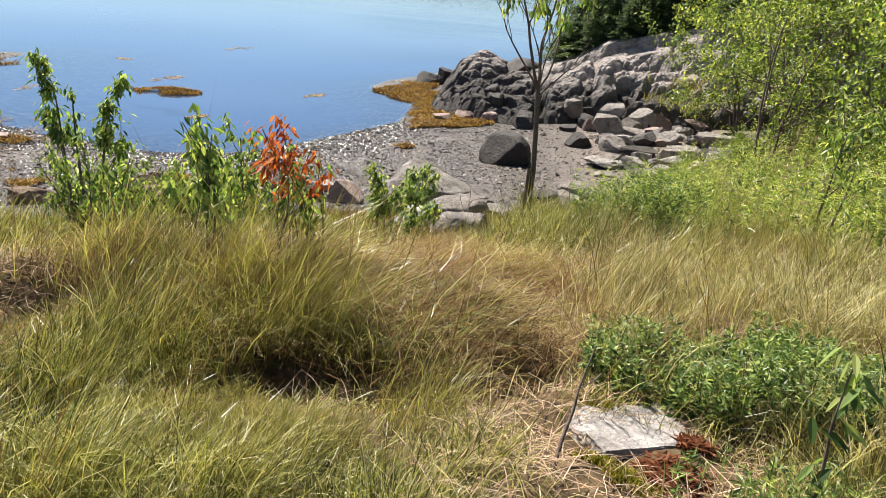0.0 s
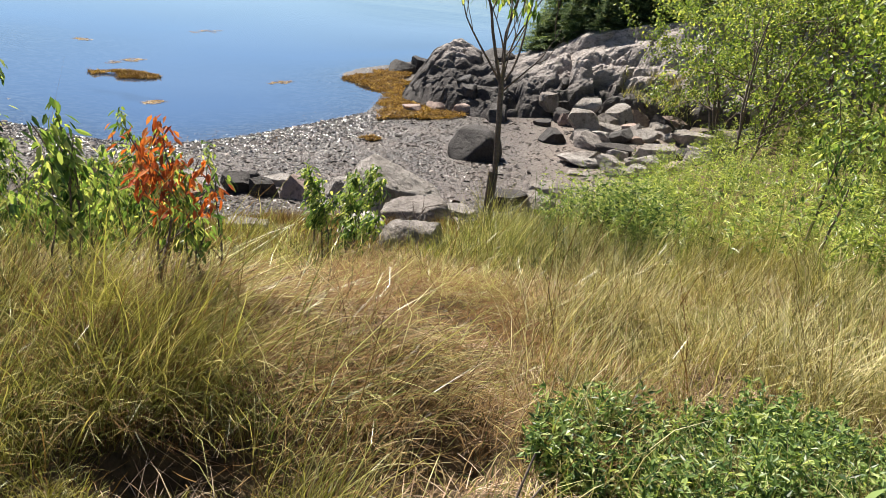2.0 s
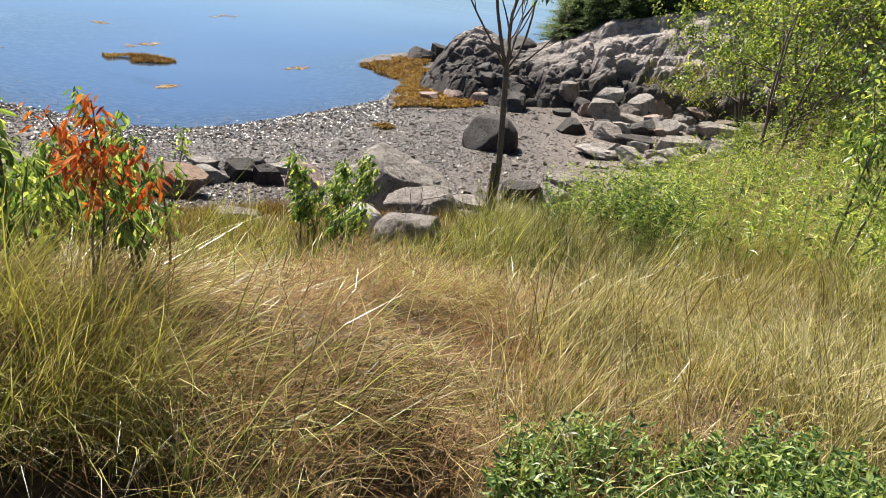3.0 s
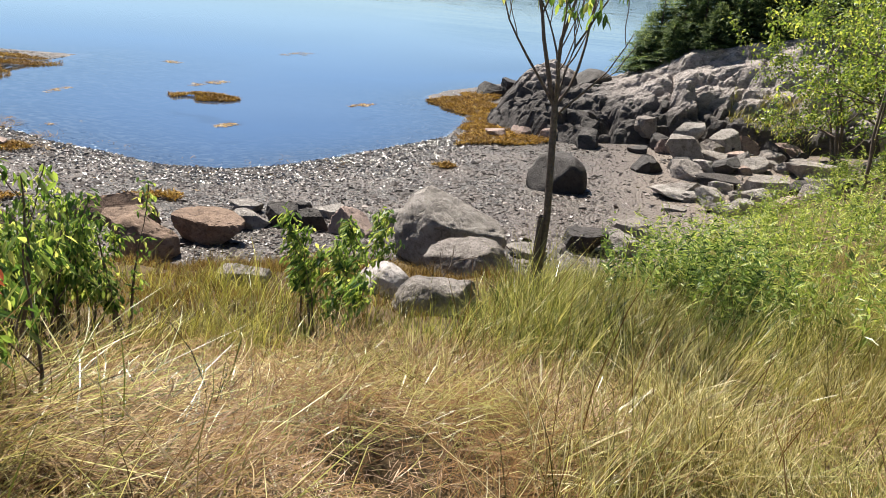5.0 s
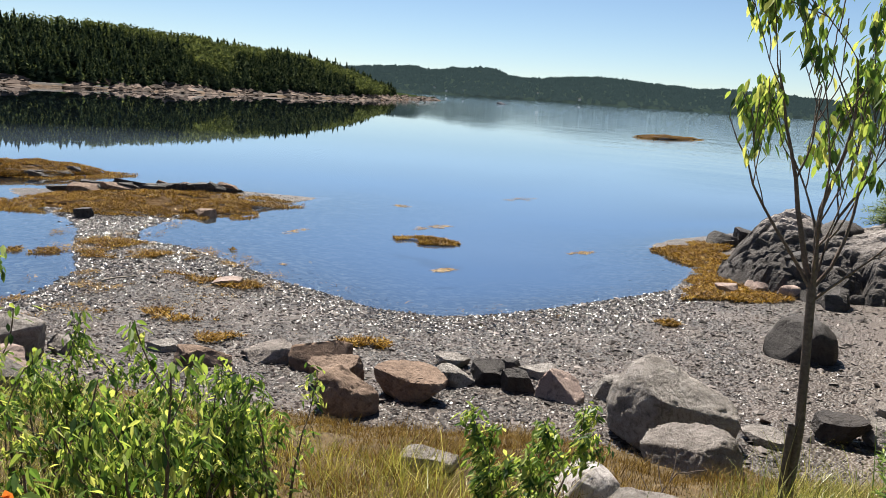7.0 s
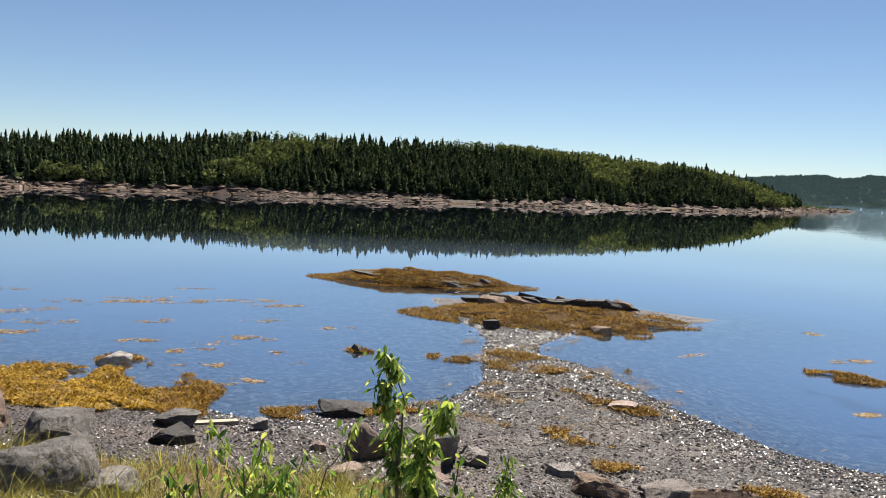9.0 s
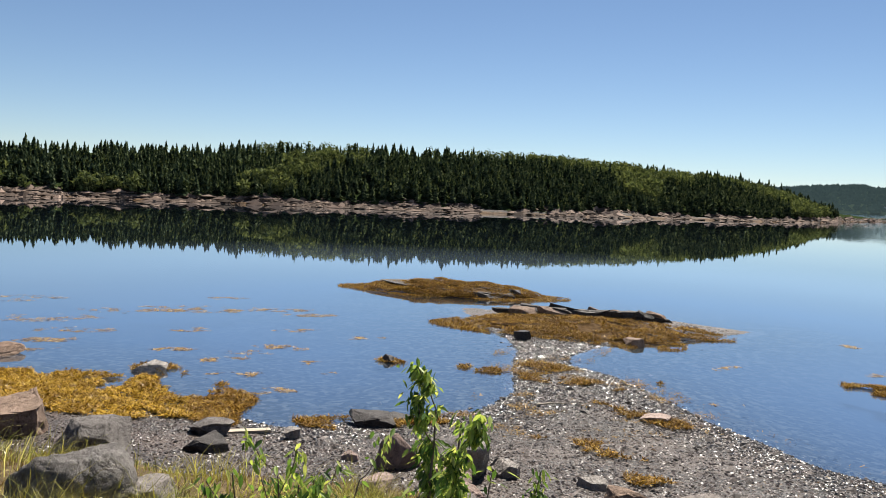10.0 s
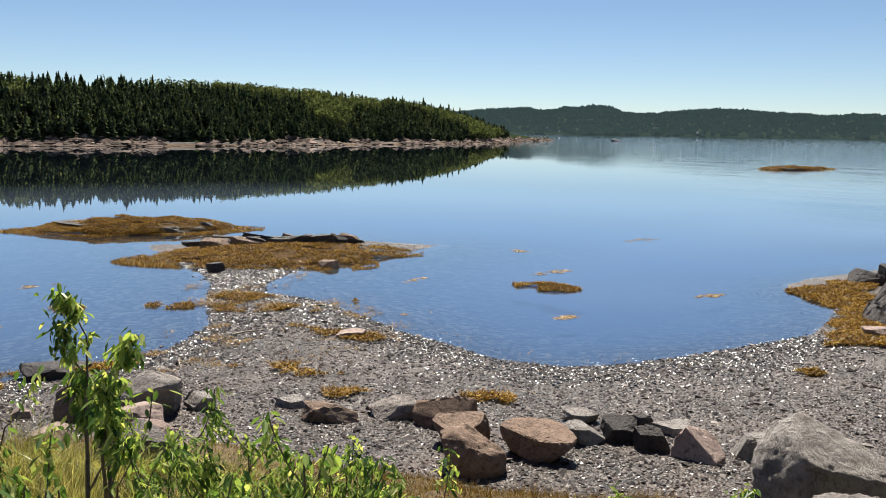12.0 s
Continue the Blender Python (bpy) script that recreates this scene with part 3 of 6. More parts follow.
def rock_mesh(name, size, seed, material, level=4, cuts=15, rough=0.07, flat=0.0):
    v, t = ico(level)
    v = v.copy()
    rng = np.random.default_rng(seed)
    for k in range(cuts):
        n = rng.normal(size=3)
        n /= np.linalg.norm(n)
        over = np.maximum(v @ n - rng.uniform(0.42, 0.80), 0)
        v -= over[:, None] * n
    n = np.array([rng.uniform(-0.3, 0.3), rng.uniform(-0.28, 0.05), 1.0])
    n /= np.linalg.norm(n)
    v -= np.maximum(v @ n - (rng.uniform(0.38, 0.6) if cuts > 6 else rng.uniform(0.72, 0.86)), 0)[:, None] * n
    n = np.array([rng.uniform(-0.35, 0.35), -1.0, rng.uniform(-0.1, 0.15)])
    n /= np.linalg.norm(n)
    v -= (cuts > 6) * np.maximum(v @ n - rng.uniform(0.45, 0.65), 0)[:, None] * n
    if flat:
        v[:, 2] = np.minimum(v[:, 2], flat + 0.06 * v[:, 0])
    big = fbm(v[:, 0] * 1.6 + seed, v[:, 1] * 1.6, v[:, 2] * 1.6, seed=seed, octaves=3) - 0.5
    fine = fbm(v[:, 0] * 6 + seed, v[:, 1] * 6, v[:, 2] * 6, seed=seed + 5, octaves=4) - 0.5
    chip = fbm(v[:, 0] * 3 + seed, v[:, 1] * 3, v[:, 2] * 3, seed=seed + 9, octaves=2)
    chip = np.floor(chip * 9) / 9 - chip
    seam = np.abs(fbm(v[:, 0] * 1.3 + v[:, 2] * 1.5, v[:, 1] * 2.0 + seed, v[:, 2] * 2.6, seed=seed + 13, octaves=3) - 0.5)
    v *= (1 + rough * 2.0 * big + rough * 0.9 * fine + 0.35 * chip - 0.07 * np.exp(-seam / 0.012))[:, None]
    lo, hi = v.min(0), v.max(0)
    v = (v - (lo + hi) / 2) / (hi - lo) * np.array(size)
    return tri_mesh(name, v, t, material, None, cuts <= 6)


def rock(x, y, size, turn, seed, material, label, name="rock", tilt=(0, 0), sink=0.36, z=None, level=5, cuts=17, rough=0.07, flat=0.0):
    base = gz(x, y) if z is None else z
    size = (size[0], size[1], size[2] * (1.22 if sink == 0.36 else 1.0))
    level = min(level, 5 if math.hypot(x - 0.5, y - 4) < 9.5 else 4)
    ob = new(name, rock_mesh(name, size, seed, material, level, cuts, rough, flat))
    ob.matrix_world = pose(x, y, base + size[2] * (0.5 - sink), tilt[0], tilt[1], turn)
    return tagged(ob, label, "rock")


rock(-0.90, 11.97, (1.42, 1.10, 0.90), 11, 3, GREY, "large grey boulder with flat sunlit top, beside the grass", cuts=6, z=0.62, rough=0.05)
rock(-0.37, 10.13, (0.86, 0.70, 0.52), 9, 4, GREY, "pale grey lichen-spotted boulder among grass", cuts=6)
rock(-0.15, 7.66, (0.60, 0.52, 0.50), 13, 25, GREY, "rounded pale grey stone half sunk in grass", cuts=4, sink=0.5)
rock(-0.66, 7.98, (0.52, 0.44, 0.36), 16, 6, SLAB, "smooth pale stone in rusty grass", cuts=3)
rock(0.0, 16.96, (1.08, 0.88, 0.82), 3, 7, DARK, "dark rounded boulder alone on the shingle", cuts=5)
rock(-4.14, 10.50, (0.80, 0.60, 0.60), 34, 8, BROWN, "brown angular rock at the top of the beach", cuts=5, tilt=(0, 14))
rock(-4.68, 11.10, (0.70, 0.52, 0.48), 35, 9, BROWN, "brown rock leaning behind another")
rock(-3.87, 11.48, (0.88, 0.66, 0.44), 29, 10, BROWN, "flat-topped brown slab on the shingle", flat=0.5)
rock(-5.35, 11.70, (0.85, 0.66, 0.52), 36, 11, BROWN, "dark brown blocky rock on the shingle", cuts=6)
rock(-4.14, 13.10, (0.52, 0.42, 0.22), 27, 12, GREY, "flat grey slab on the beach", flat=0.5)
rock(-3.74, 12.32, (0.60, 0.48, 0.32), 26, 13, GREY, "pale grey stone in a row of rocks")
rock(-3.39, 12.64, (0.46, 0.37, 0.37), 24, 14, DARK, "dark wet-looking rock in a row of rocks")
rock(-3.42, 13.43, (0.35, 0.28, 0.22), 22, 15, DARK, "small dark angular rock in a row of rocks")
rock(-2.94, 12.63, (0.47, 0.37, 0.36), 21, 16, DARK, "dark wedge-shaped rock on shingle")
rock(-2.98, 13.46, (0.59, 0.47, 0.17), 20, 17, GREY, "pale flat slab lying aslant", flat=0.4)
rock(-2.38, 12.59, (0.62, 0.49, 0.46), 18, 18, PINK, "rounded pinkish brown boulder on shingle", cuts=6)
rock(-1.88, 13.09, (0.54, 0.44, 0.38), 15, 19, GREY, "low grey rock beside the large boulder")
rock(0.71, 13.22, (0.62, 0.50, 0.40), 0, 20, DARK, "dark angular rock at the edge of the grass")
rock(1.31, 14.32, (0.77, 0.62, 0.27), -3, 21, GREY, "pale broken slab at the edge of the grass", flat=0.5)
rock(1.19, 13.21, (0.61, 0.49, 0.35), -3, 22, GREY, "cracked grey rock at the edge of the grass")
rock(2.08, 16.99, (0.96, 0.77, 0.21), -6, 23, GREY, "low grey ledge in the shingle", flat=0.4)
rock(2.00, 16.06, (0.41, 0.33, 0.07), -6, 24, GREY, "thin flat stone on shingle", flat=0.5)
rock(-1.67, 7.92, (0.44, 0.31, 0.12), 28, 25, GREY, "weathered grey stone lying in short grass", flat=0.5)
rock(-0.01, 12.68, (0.55, 0.44, 0.15), 5, 26, GREY, "low pale ledge at the top of the beach", flat=0.5)
rock(-8.61, 9.56, (0.90, 0.72, 0.70), 57, 27, GREY, "large rounded grey boulder on the beach", cuts=6)
rock(-8.03, 9.07, (0.55, 0.45, 0.40), 57, 28, PINK, "small tan stone on the beach")
rock(-6.58, 8.25, (0.50, 0.40, 0.36), 57, 29, PINK, "pinkish boulder on the beach")
rock(-5.33, 7.31, (0.78, 0.42, 0.46), 57, 30, DULL, "long weathered grey slab at the bank")
rock(-9.22, 8.98, (0.63, 0.50, 0.64), 60, 31, PINK, "reddish brown rounded boulder on shingle", cuts=6)
rock(-8.21, 10.08, (0.43, 0.34, 0.27), 52, 32, GREY, "flat grey stone on the shingle", flat=0.5)
rock(-6.59, 7.18, (0.41, 0.33, 0.26), 62, 33, PINK, "pale pink slab by the bank")
rock(-11.36, 5.32, (1.07, 0.85, 0.59), 81, 34, DULL, "grey boulder with pale top at the bank")
rock(-6.83, 4.79, (0.30, 0.24, 0.33), 79, 35, PINK, "dark reddish rock under a boulder")
rock(-6.20, 4.93, (0.46, 0.37, 0.26), 77, 36, GREY, "pale flat rock in the grass", flat=0.4)
rock(-6.20, 4.35, (0.95, 0.80, 0.58), 82, 37, DULL, "broad fissured grey rock in the grass", cuts=5)
rock(-13.24, 4.36, (1.45, 1.16, 0.73), 86, 38, BROWN, "large dark brown boulder at the weed line")
rock(-12.37, 7.30, (0.72, 0.57, 0.30), 73, 39, DULL, "grey rock at the weed line")
rock(-11.19, 6.85, (0.69, 0.56, 0.31), 74, 40, DARK, "dark angular rocks on fine shingle")
rock(-11.68, 8.39, (0.29, 0.23, 0.23), 68, 41, GREY, "small upright grey stone")
rock(-12.03, 10.06, (0.88, 0.71, 0.28), 62, 42, DARK, "low dark slab lapped by weed", flat=0.4)
rock(-12.01, 10.54, (0.51, 0.41, 0.20), 60, 43, DARK, "low dark rock lapped by weed")
rock(-17.95, 7.58, (0.76, 0.60, 0.30), 77, 44, GREY, "grey rock standing in weed and shallow water", z=-0.05)
rock(-20.83, 4.85, (1.07, 0.86, 0.35), 86, 45, BROWN, "flat brown rock in the shallows", z=-0.05)
rock(-16.81, 12.97, (0.33, 0.27, 0.27), 61, 46, DARK, "small dark rock alone in shallow water", z=-0.03)
rock(-18.19, 18.20, (0.53, 0.43, 0.33), 52, 47, DARK, "dark boulder on the ledge")
rock(-16.31, 20.86, (0.66, 0.53, 0.30), 44, 48, BROWN, "flat blocky rock at the water's edge", flat=0.3, z=-0.03)
rock(-10.05, 15.03, (0.60, 0.48, 0.15), 42, 49, PINK, "flat pink slab on the shingle bar", flat=0.4)
rock(-9.84, 8.55, (0.29, 0.23, 0.18), 63, 50, PINK, "small reddish stone on shingle")
rock(-7.40, 10.96, (0.47, 0.38, 0.15), 47, 51, GREY, "grey stone on the beach")
rock(-6.58, 10.85, (0.76, 0.36, 0.30), 44, 52, BROWN, "long low brown rock behind saplings")
rock(-6.12, 11.61, (0.72, 0.57, 0.30), 40, 53, GREY, "grey rock behind saplings")
rock(-1.88, 21.83, (0.55, 0.44, 0.24), 8, 54, PINK, "flat stone among orange rockweed", flat=0.4)
rock(-1.27, 22.45, (0.67, 0.54, 0.27), 6, 55, PINK, "flat pinkish stone among orange rockweed", flat=0.4)
rock(-0.62, 22.05, (0.57, 0.45, 0.34), 4, 56, PINK, "rounded tan stone among orange rockweed", cuts=6)
rock(2.46, 20.90, (0.91, 0.73, 0.66), -6, 57, GREY, "pale angular slab tilted on the beach", cuts=12)
rock(4.44, 23.45, (0.87, 0.70, 0.59), -10, 58, GREY, "grey block in the rubble", cuts=12)
rock(3.73, 20.10, (0.73, 0.59, 0.39), -10, 59, GREY, "rounded grey stone in the rubble", cuts=6)
rock(3.55, 17.49, (0.89, 0.72, 0.55), -10, 60, GREY, "spiky grey rock in the rubble", cuts=14)
rock(4.97, 23.75, (0.59, 0.47, 0.53), -11, 61, PINK, "pinkish block in the rubble")
rock(4.71, 22.01, (0.77, 0.62, 0.40), -11, 62, PINK, "pink broken rock in the rubble")
rock(4.84, 19.87, (1.05, 0.84, 0.44), -13, 63, GREY, "long grey rock at the edge of the grass")
rock(1.61, 19.19, (0.64, 0.51, 0.38), -4, 64, DARK, "low dark rock on the sand")
rock(2.37, 17.14, (1.09, 0.87, 0.19), -7, 65, GREY, "flat grey ledge by the grass", flat=0.4)
rock(2.89, 18.37, (0.83, 0.67, 0.22), -8, 66, DARK, "dark flat slabs stacked on the beach", flat=0.4)
rock(3.46, 22.20, (0.85, 0.68, 0.66), -8, 67, GREY, "broken grey block under the outcrop", cuts=12)
rock(1.96, 22.76, (0.79, 0.63, 0.53), -4, 68, DARK, "dark fractured rock at the foot of the outcrop", cuts=12)
rock(7.15, 23.37, (1.17, 0.93, 0.83), -16, 69, GREY, "grey rock face among shrubs", cuts=12)
rock(1.12, 23.43, (0.97, 0.78, 0.67), -2, 70, DARK, "dark fractured rock at the foot of the outcrop", cuts=12)
rock(0.13, 23.18, (1.04, 0.83, 0.77), 1, 71, DARK, "dark fractured rock at the foot of the outcrop", cuts=12)
rock(-0.10, 27.70, (1.46, 1.16, 0.50), 1, 72, DARK, "dark rounded rock on the outcrop", cuts=6, z=0.9)

rock(-3.1, 28.4, (1.0, 0.7, 0.45), 30, 73, DARK, "low dark rock at the tip of the point", z=0.1, cuts=8)
rock(-2.5, 28.9, (0.8, 0.6, 0.5), 10, 74, DARK, "low dark rock at the tip of the point", z=0.2, cuts=8)

# ---- pebbles, rockweed ----
RNG = np.random.default_rng(7)


def scatter(n, x0, x1, y0, y1, keep):
    x, y = RNG.uniform(x0, x1, n), RNG.uniform(y0, y1, n)
    k = RNG.uniform(0, 1, n) < keep(x, y)
    return x[k], y[k]


def on_beach(x, y, shore=0.25):
    dw = line_distance(x, y, SHORE, True) * np.where(inside(x, y, SHORE), 1, -1)
    return (dw > -shore) & ~inside(x, y, BANK)


OCT_V = np.array([[1, 0, 0], [0.2, 0.9, 0.1], [-1, 0.1, 0], [-0.1, -1, 0], [0.15, 0.1, 0.8], [0, 0, -0.7]])
OCT_T = np.array([[0, 1, 4], [1, 2, 4], [2, 3, 4], [3, 0, 4], [1, 0, 5], [2, 1, 5], [3, 2, 5], [0, 3, 5]])


def pebbles(name, x, y, smin, smax, material, label):
    n = len(x)
    s = smin * (smax / smin) ** (RNG.uniform(0, 1, n) ** 1.8)
    z = ground_z(x, y)
    a, flat = RNG.uniform(0, 6.283, n), RNG.uniform(0.25, 0.65, n)
    v = OCT_V[None] * RNG.uniform(0.75, 1.25, (n, 6, 3)) * s[:, None, None]
    v[:, :, 1] *= RNG.uniform(0.55, 0.95, n)[:, None]
    v[:, :, 2] *= flat[:, None]
    tx, ty = RNG.normal(0, 0.25, (2, n))
    v[:, :, 2] += v[:, :, 0] * tx[:, None] + v[:, :, 1] * ty[:, None]
    c, sn = np.cos(a)[:, None], np.sin(a)[:, None]
    vx, vy = v[:, :, 0] * c - v[:, :, 1] * sn, v[:, :, 0] * sn + v[:, :, 1] * c
    out = np.stack([vx + x[:, None], vy + y[:, None], v[:, :, 2] + (z + s * flat * 0.25)[:, None]], 2).reshape(-1, 3)
    t = (OCT_T[None] + (np.arange(n) * 6)[:, None, None]).reshape(-1, 3)
    return tagged(new(name, tri_mesh(name, out, t, material)), label, "pebbles", kind="stuff")


def shore_depth(x, y):
    return line_distance(x, y, SHORE, True) * np.where(inside(x, y, SHORE), 1, -1)


x, y = scatter(250000, -22, 4, 3.5, 26, lambda x, y: on_beach(x, y) * np.clip(14 / (4 + np.hypot(x - 0.4, y - 3.4)) ** 1.0, 0.25, 1) * np.interp(x, [-1.5, 1.0], [1, 0.3]))
pebbles("shingle", x, y, 0.012, 0.046, PEBBLE, "loose grey flat beach pebbles")
x, y = scatter(150000, -20, 0, 8, 21, lambda x, y: on_beach(x, y, 0.5) * np.clip(1.25 - np.abs(shore_depth(x, y) - 0.2) / 1.5 + 0.9 * (fbm(x * 0.8, y * 0.8, seed=113) - 0.5), 0, 1) * np.interp(shore_depth(x, y), [-0.5, 0.0], [0.1, 1]) * 0.9)
pebbles("shore_stones", x, y, 0.015, 0.045, WET_STONE, "small dark wet stones glinting along the waterline")
# small pale pebbles added as painted sun glints along the waterline
k = RNG.integers(6, 40, 3600)
u = RNG.uniform(0, 1, 3600)
bank_line = np.array(SHORE)
edge = bank_line[k] * (1 - u)[:, None] + bank_line[k + 1] * u[:, None] + RNG.normal(0, 0.6, (3600, 2))
ashore = on_beach(edge[:, 0], edge[:, 1], 0.0)
pebbles("glint_pebbles", edge[ashore, 0], edge[ashore, 1], 0.010, 0.026, GLINT, "pale pebbles standing in for sun glints near the waterline")
x, y = scatter(5000, -19, 4, 7, 26, lambda x, y: on_beach(x, y, 1.2))
pebbles("cobbles", x, y, 0.03, 0.10, COBBLE, "scattered larger grey beach stones")


def join(bits):
    vs, ts, n = [], [], 0
    for v, t in bits:
        vs.append(v)
        ts.append(t + n)
        n += len(v)
    return np.concatenate(vs), np.concatenate(ts)


def ribbons(x, y, z, length, width, az, lift, bend, segs=3, curl=None):
    """Curved tapering strips. az: the way they lean; lift: rise of the first part; bend: how far they lie over; curl: how far they turn aside."""
    n = len(x)
    k = np.linspace(0, 1, segs + 1)[None]
    ang = lift[:, None] - bend[:, None] * k
    step = length[:, None] / segs
    way = az[:, None] + (0 if curl is None else curl[:, None]) * k[:, :-1]
    out_x = np.cumsum(np.concatenate([np.zeros((n, 1)), np.cos(ang[:, :-1]) * step * np.cos(way)], 1), 1)
    out_y = np.cumsum(np.concatenate([np.zeros((n, 1)), np.cos(ang[:, :-1]) * step * np.sin(way)], 1), 1)
    up = np.cumsum(np.concatenate([np.zeros((n, 1)), np.sin(ang[:, :-1]) * step], 1), 1)
    cx, cy = x[:, None] + out_x, y[:, None] + out_y
    cz = z[:, None] + up
    face = az + RNG.uniform(-1.2, 1.2, n)
    w = width[:, None] * 0.5 * (1 - 0.6 * k[:, :-1] ** 1.5)
    px, py = -np.sin(face)[:, None] * w, np.cos(face)[:, None] * w
    c = np.stack([cx, cy, cz], 2)
    off = np.stack([px, py, np.zeros_like(px)], 2)
    v = np.stack([c[:, :-1] - off, c[:, :-1] + off], 2).reshape(n, -1, 3)
    v = np.concatenate([v, c[:, -1:]], 1)
    q = [[2 * segs - 2, 2 * segs - 1, 2 * segs]]
    for i in range(segs - 1):
        q += [[2 * i, 2 * i + 1, 2 * i + 3], [2 * i, 2 * i + 3, 2 * i + 2]]
    t = (np.array(q)[None] + (np.arange(n) * (2 * segs + 1))[:, None, None]).reshape(-1, 3)
    return v.reshape(-1, 3), t


def weed_bed(cx, cy, rx, ry, turn, n, label, height=0.10, floating=False, mound=0.0, sparse=0.42):
    """A mat of rockweed: a lumpy sheet with many loose fronds over it."""
    n = int(n * (3.0 if floating else 3.6))
    a, r = RNG.uniform(0, 6.283, n), np.sqrt(RNG.uniform(0, 1, n))
    r = r * (0.65 + 0.7 * value_noise(np.cos(a) * 2.2 + cx, np.sin(a) * 2.2 + cy, seed=71))
    u, w = r * np.cos(a) * rx, r * np.sin(a) * ry
    c, s = math.cos(radians(turn)), math.sin(radians(turn))
    x, y = cx + u * c - w * s, cy + u * s + w * c
    gap = fbm(x * (3.2 if floating else 1.6), y * (3.2 if floating else 1.6), seed=73) > (0.53 if floating else sparse)
    gap |= gap.sum() < 12
    x, y, r = x[gap], y[gap], r[gap]
    dome = height * np.clip(1.1 - r, 0, 1) * (0.4 + 1.2 * fbm(x * 2, y * 2, seed=75))
    lump = mound * (0.35 + 1.3 * fbm(x * 0.9, y * 0.9, seed=77))
    z = np.maximum(ground_z(x, y), -0.015) + (0.021 if floating else 0.02 + dome) + lump * np.sqrt(np.clip(1 - (r * 1.08) ** 2, 0, 1))
    m = len(x)
    v, t = ribbons(x, y, z, RNG.uniform(0.05, 0.16, m), RNG.uniform(0.010, 0.026, m), RNG.uniform(0, 6.283, m), RNG.uniform(0, 0.1 if floating else 0.9, m), RNG.uniform(0.1, 0.25 if floating else 2.2, m), 2)
    if not floating and rx > 1.25:
        k, q = 110, np.linspace(0, 1, 36)
        aa, rr = np.meshgrid(np.linspace(0, 2 * math.pi, k), q)
        edge = rr * (0.45 + 0.65 * value_noise(np.cos(aa) * 6 + cx, np.sin(aa) * 6 + cy, seed=72) * 0.35 + 0.45 * value_noise(np.cos(aa) * 2.2 + cx, np.sin(aa) * 2.2 + cy, seed=71))
        uu, ww = edge * np.cos(aa) * rx, edge * np.sin(aa) * ry
        mx, my = cx + uu * c - ww * s, cy + uu * s + ww * c
        mz = np.maximum(ground_z(mx, my), -0.02) + (0.03 + height * (1.1 - rr)) * (0.2 + 1.3 * fbm(mx * 3, my * 3, seed=75)) * (rr < 0.99) - 0.03 * (rr > 0.9) + mound * (0.3 + 1.3 * fbm(mx * 0.9, my * 0.9, seed=77)) * np.sqrt(np.clip(1 - (edge * 1.08) ** 2, 0, 1))
        mz = mz - 0.02 + 0.10 * (fbm(mx * 3.4, my * 3.4, seed=79, octaves=4) - 0.5) * (rr < 0.98)
        mv, mt = np.stack([mx.ravel(), my.ravel(), mz.ravel()], 1), grid_tris(k, 36)
        nt_ = len(t)
        v, t = join([(v, t), (mv, mt)])
        slot = (np.arange(len(t)) >= nt_).astype(int)
        return tagged(new("rockweed", tri_mesh("rockweed", v, t, [KELP, WEEDMAT], slot)), label, "seaweed", kind="stuff")
    return tagged(new("rockweed", tri_mesh("rockweed", v, t, WETWEED if floating else KELP)), label, "seaweed", kind="stuff")


def weed_area(poly, n, material, label, gaps=0.36):
    """Rockweed strewn over an irregular stretch of shore, thinning out at its edge."""
    lo, hi = np.min(poly, 0) - 0.4, np.max(poly, 0) + 0.4
    x, y = RNG.uniform(lo[0], hi[0], n), RNG.uniform(lo[1], hi[1], n)
    d = line_distance(x, y, poly, True) * np.where(inside(x, y, poly), 1, -1)
    k = (d + 0.9 * (fbm(x * 1.6, y * 1.6, seed=115) - 0.5) > 0) & (fbm(x * 2.4, y * 2.4, seed=116) > gaps - 0.12 * np.clip(d, 0, 1))
    x, y = x[k], y[k]
    m = len(x)
    z = np.maximum(ground_z(x, y), -0.015) + 0.015 + 0.13 * np.clip(fbm(x * 1.9, y * 1.9, seed=117) - 0.3, 0, 1) * RNG.uniform(0.3, 1, m)
    v, t = ribbons(x, y, z, RNG.uniform(0.06, 0.18, m), RNG.uniform(0.014, 0.034, m), RNG.uniform(0, 6.283, m), RNG.uniform(0, 0.8, m), RNG.uniform(0.2, 2.2, m), 2)
    return tagged(new("rockweed", tri_mesh("rockweed", v, t, material)), label, "seaweed", kind="stuff")


def weed_mound(cx, cy, rx, ry, turn, h, label, name="weed_covered_ledge"):
    """A low dome of rock for weed to lie on."""
    ob = new(name, rock_mesh(name, (rx * 2, ry * 2, h * 2.6), int(abs(cx * 7)) + 90, DARK, 5, 8, 0.12))
    ob.matrix_world = pose(cx, cy, -h * 0.3, 0, 0, turn)
    tagged(ob, label, "rock ledge")


# ---- grass ----
def tussock(x, y, size, seed):
    """The way from the nearest clump's heart, its distance (1 at the clump's edge), and a number of the clump's own."""
    u, w = x / size, y / size
    ix, iy = np.floor(u).astype(np.int64), np.floor(w).astype(np.int64)
    best, ax, own = np.full(x.shape, 9.0), np.zeros(x.shape), np.zeros(x.shape)
    for dx in (-1, 0, 1):
        for dy in (-1, 0, 1):
            jx, jy = ix + dx, iy + dy
            px, py = jx + lattice(jx, jy, 0, seed), jy + lattice(jx, jy, 1, seed)
            d = np.hypot(u - px, w - py)
            k = d < best
            ax, own, best = np.where(k, np.arctan2(w - py, u - px), ax), np.where(k, lattice(jx, jy, 2, seed), own), np.minimum(best, d)
    return ax, best, own


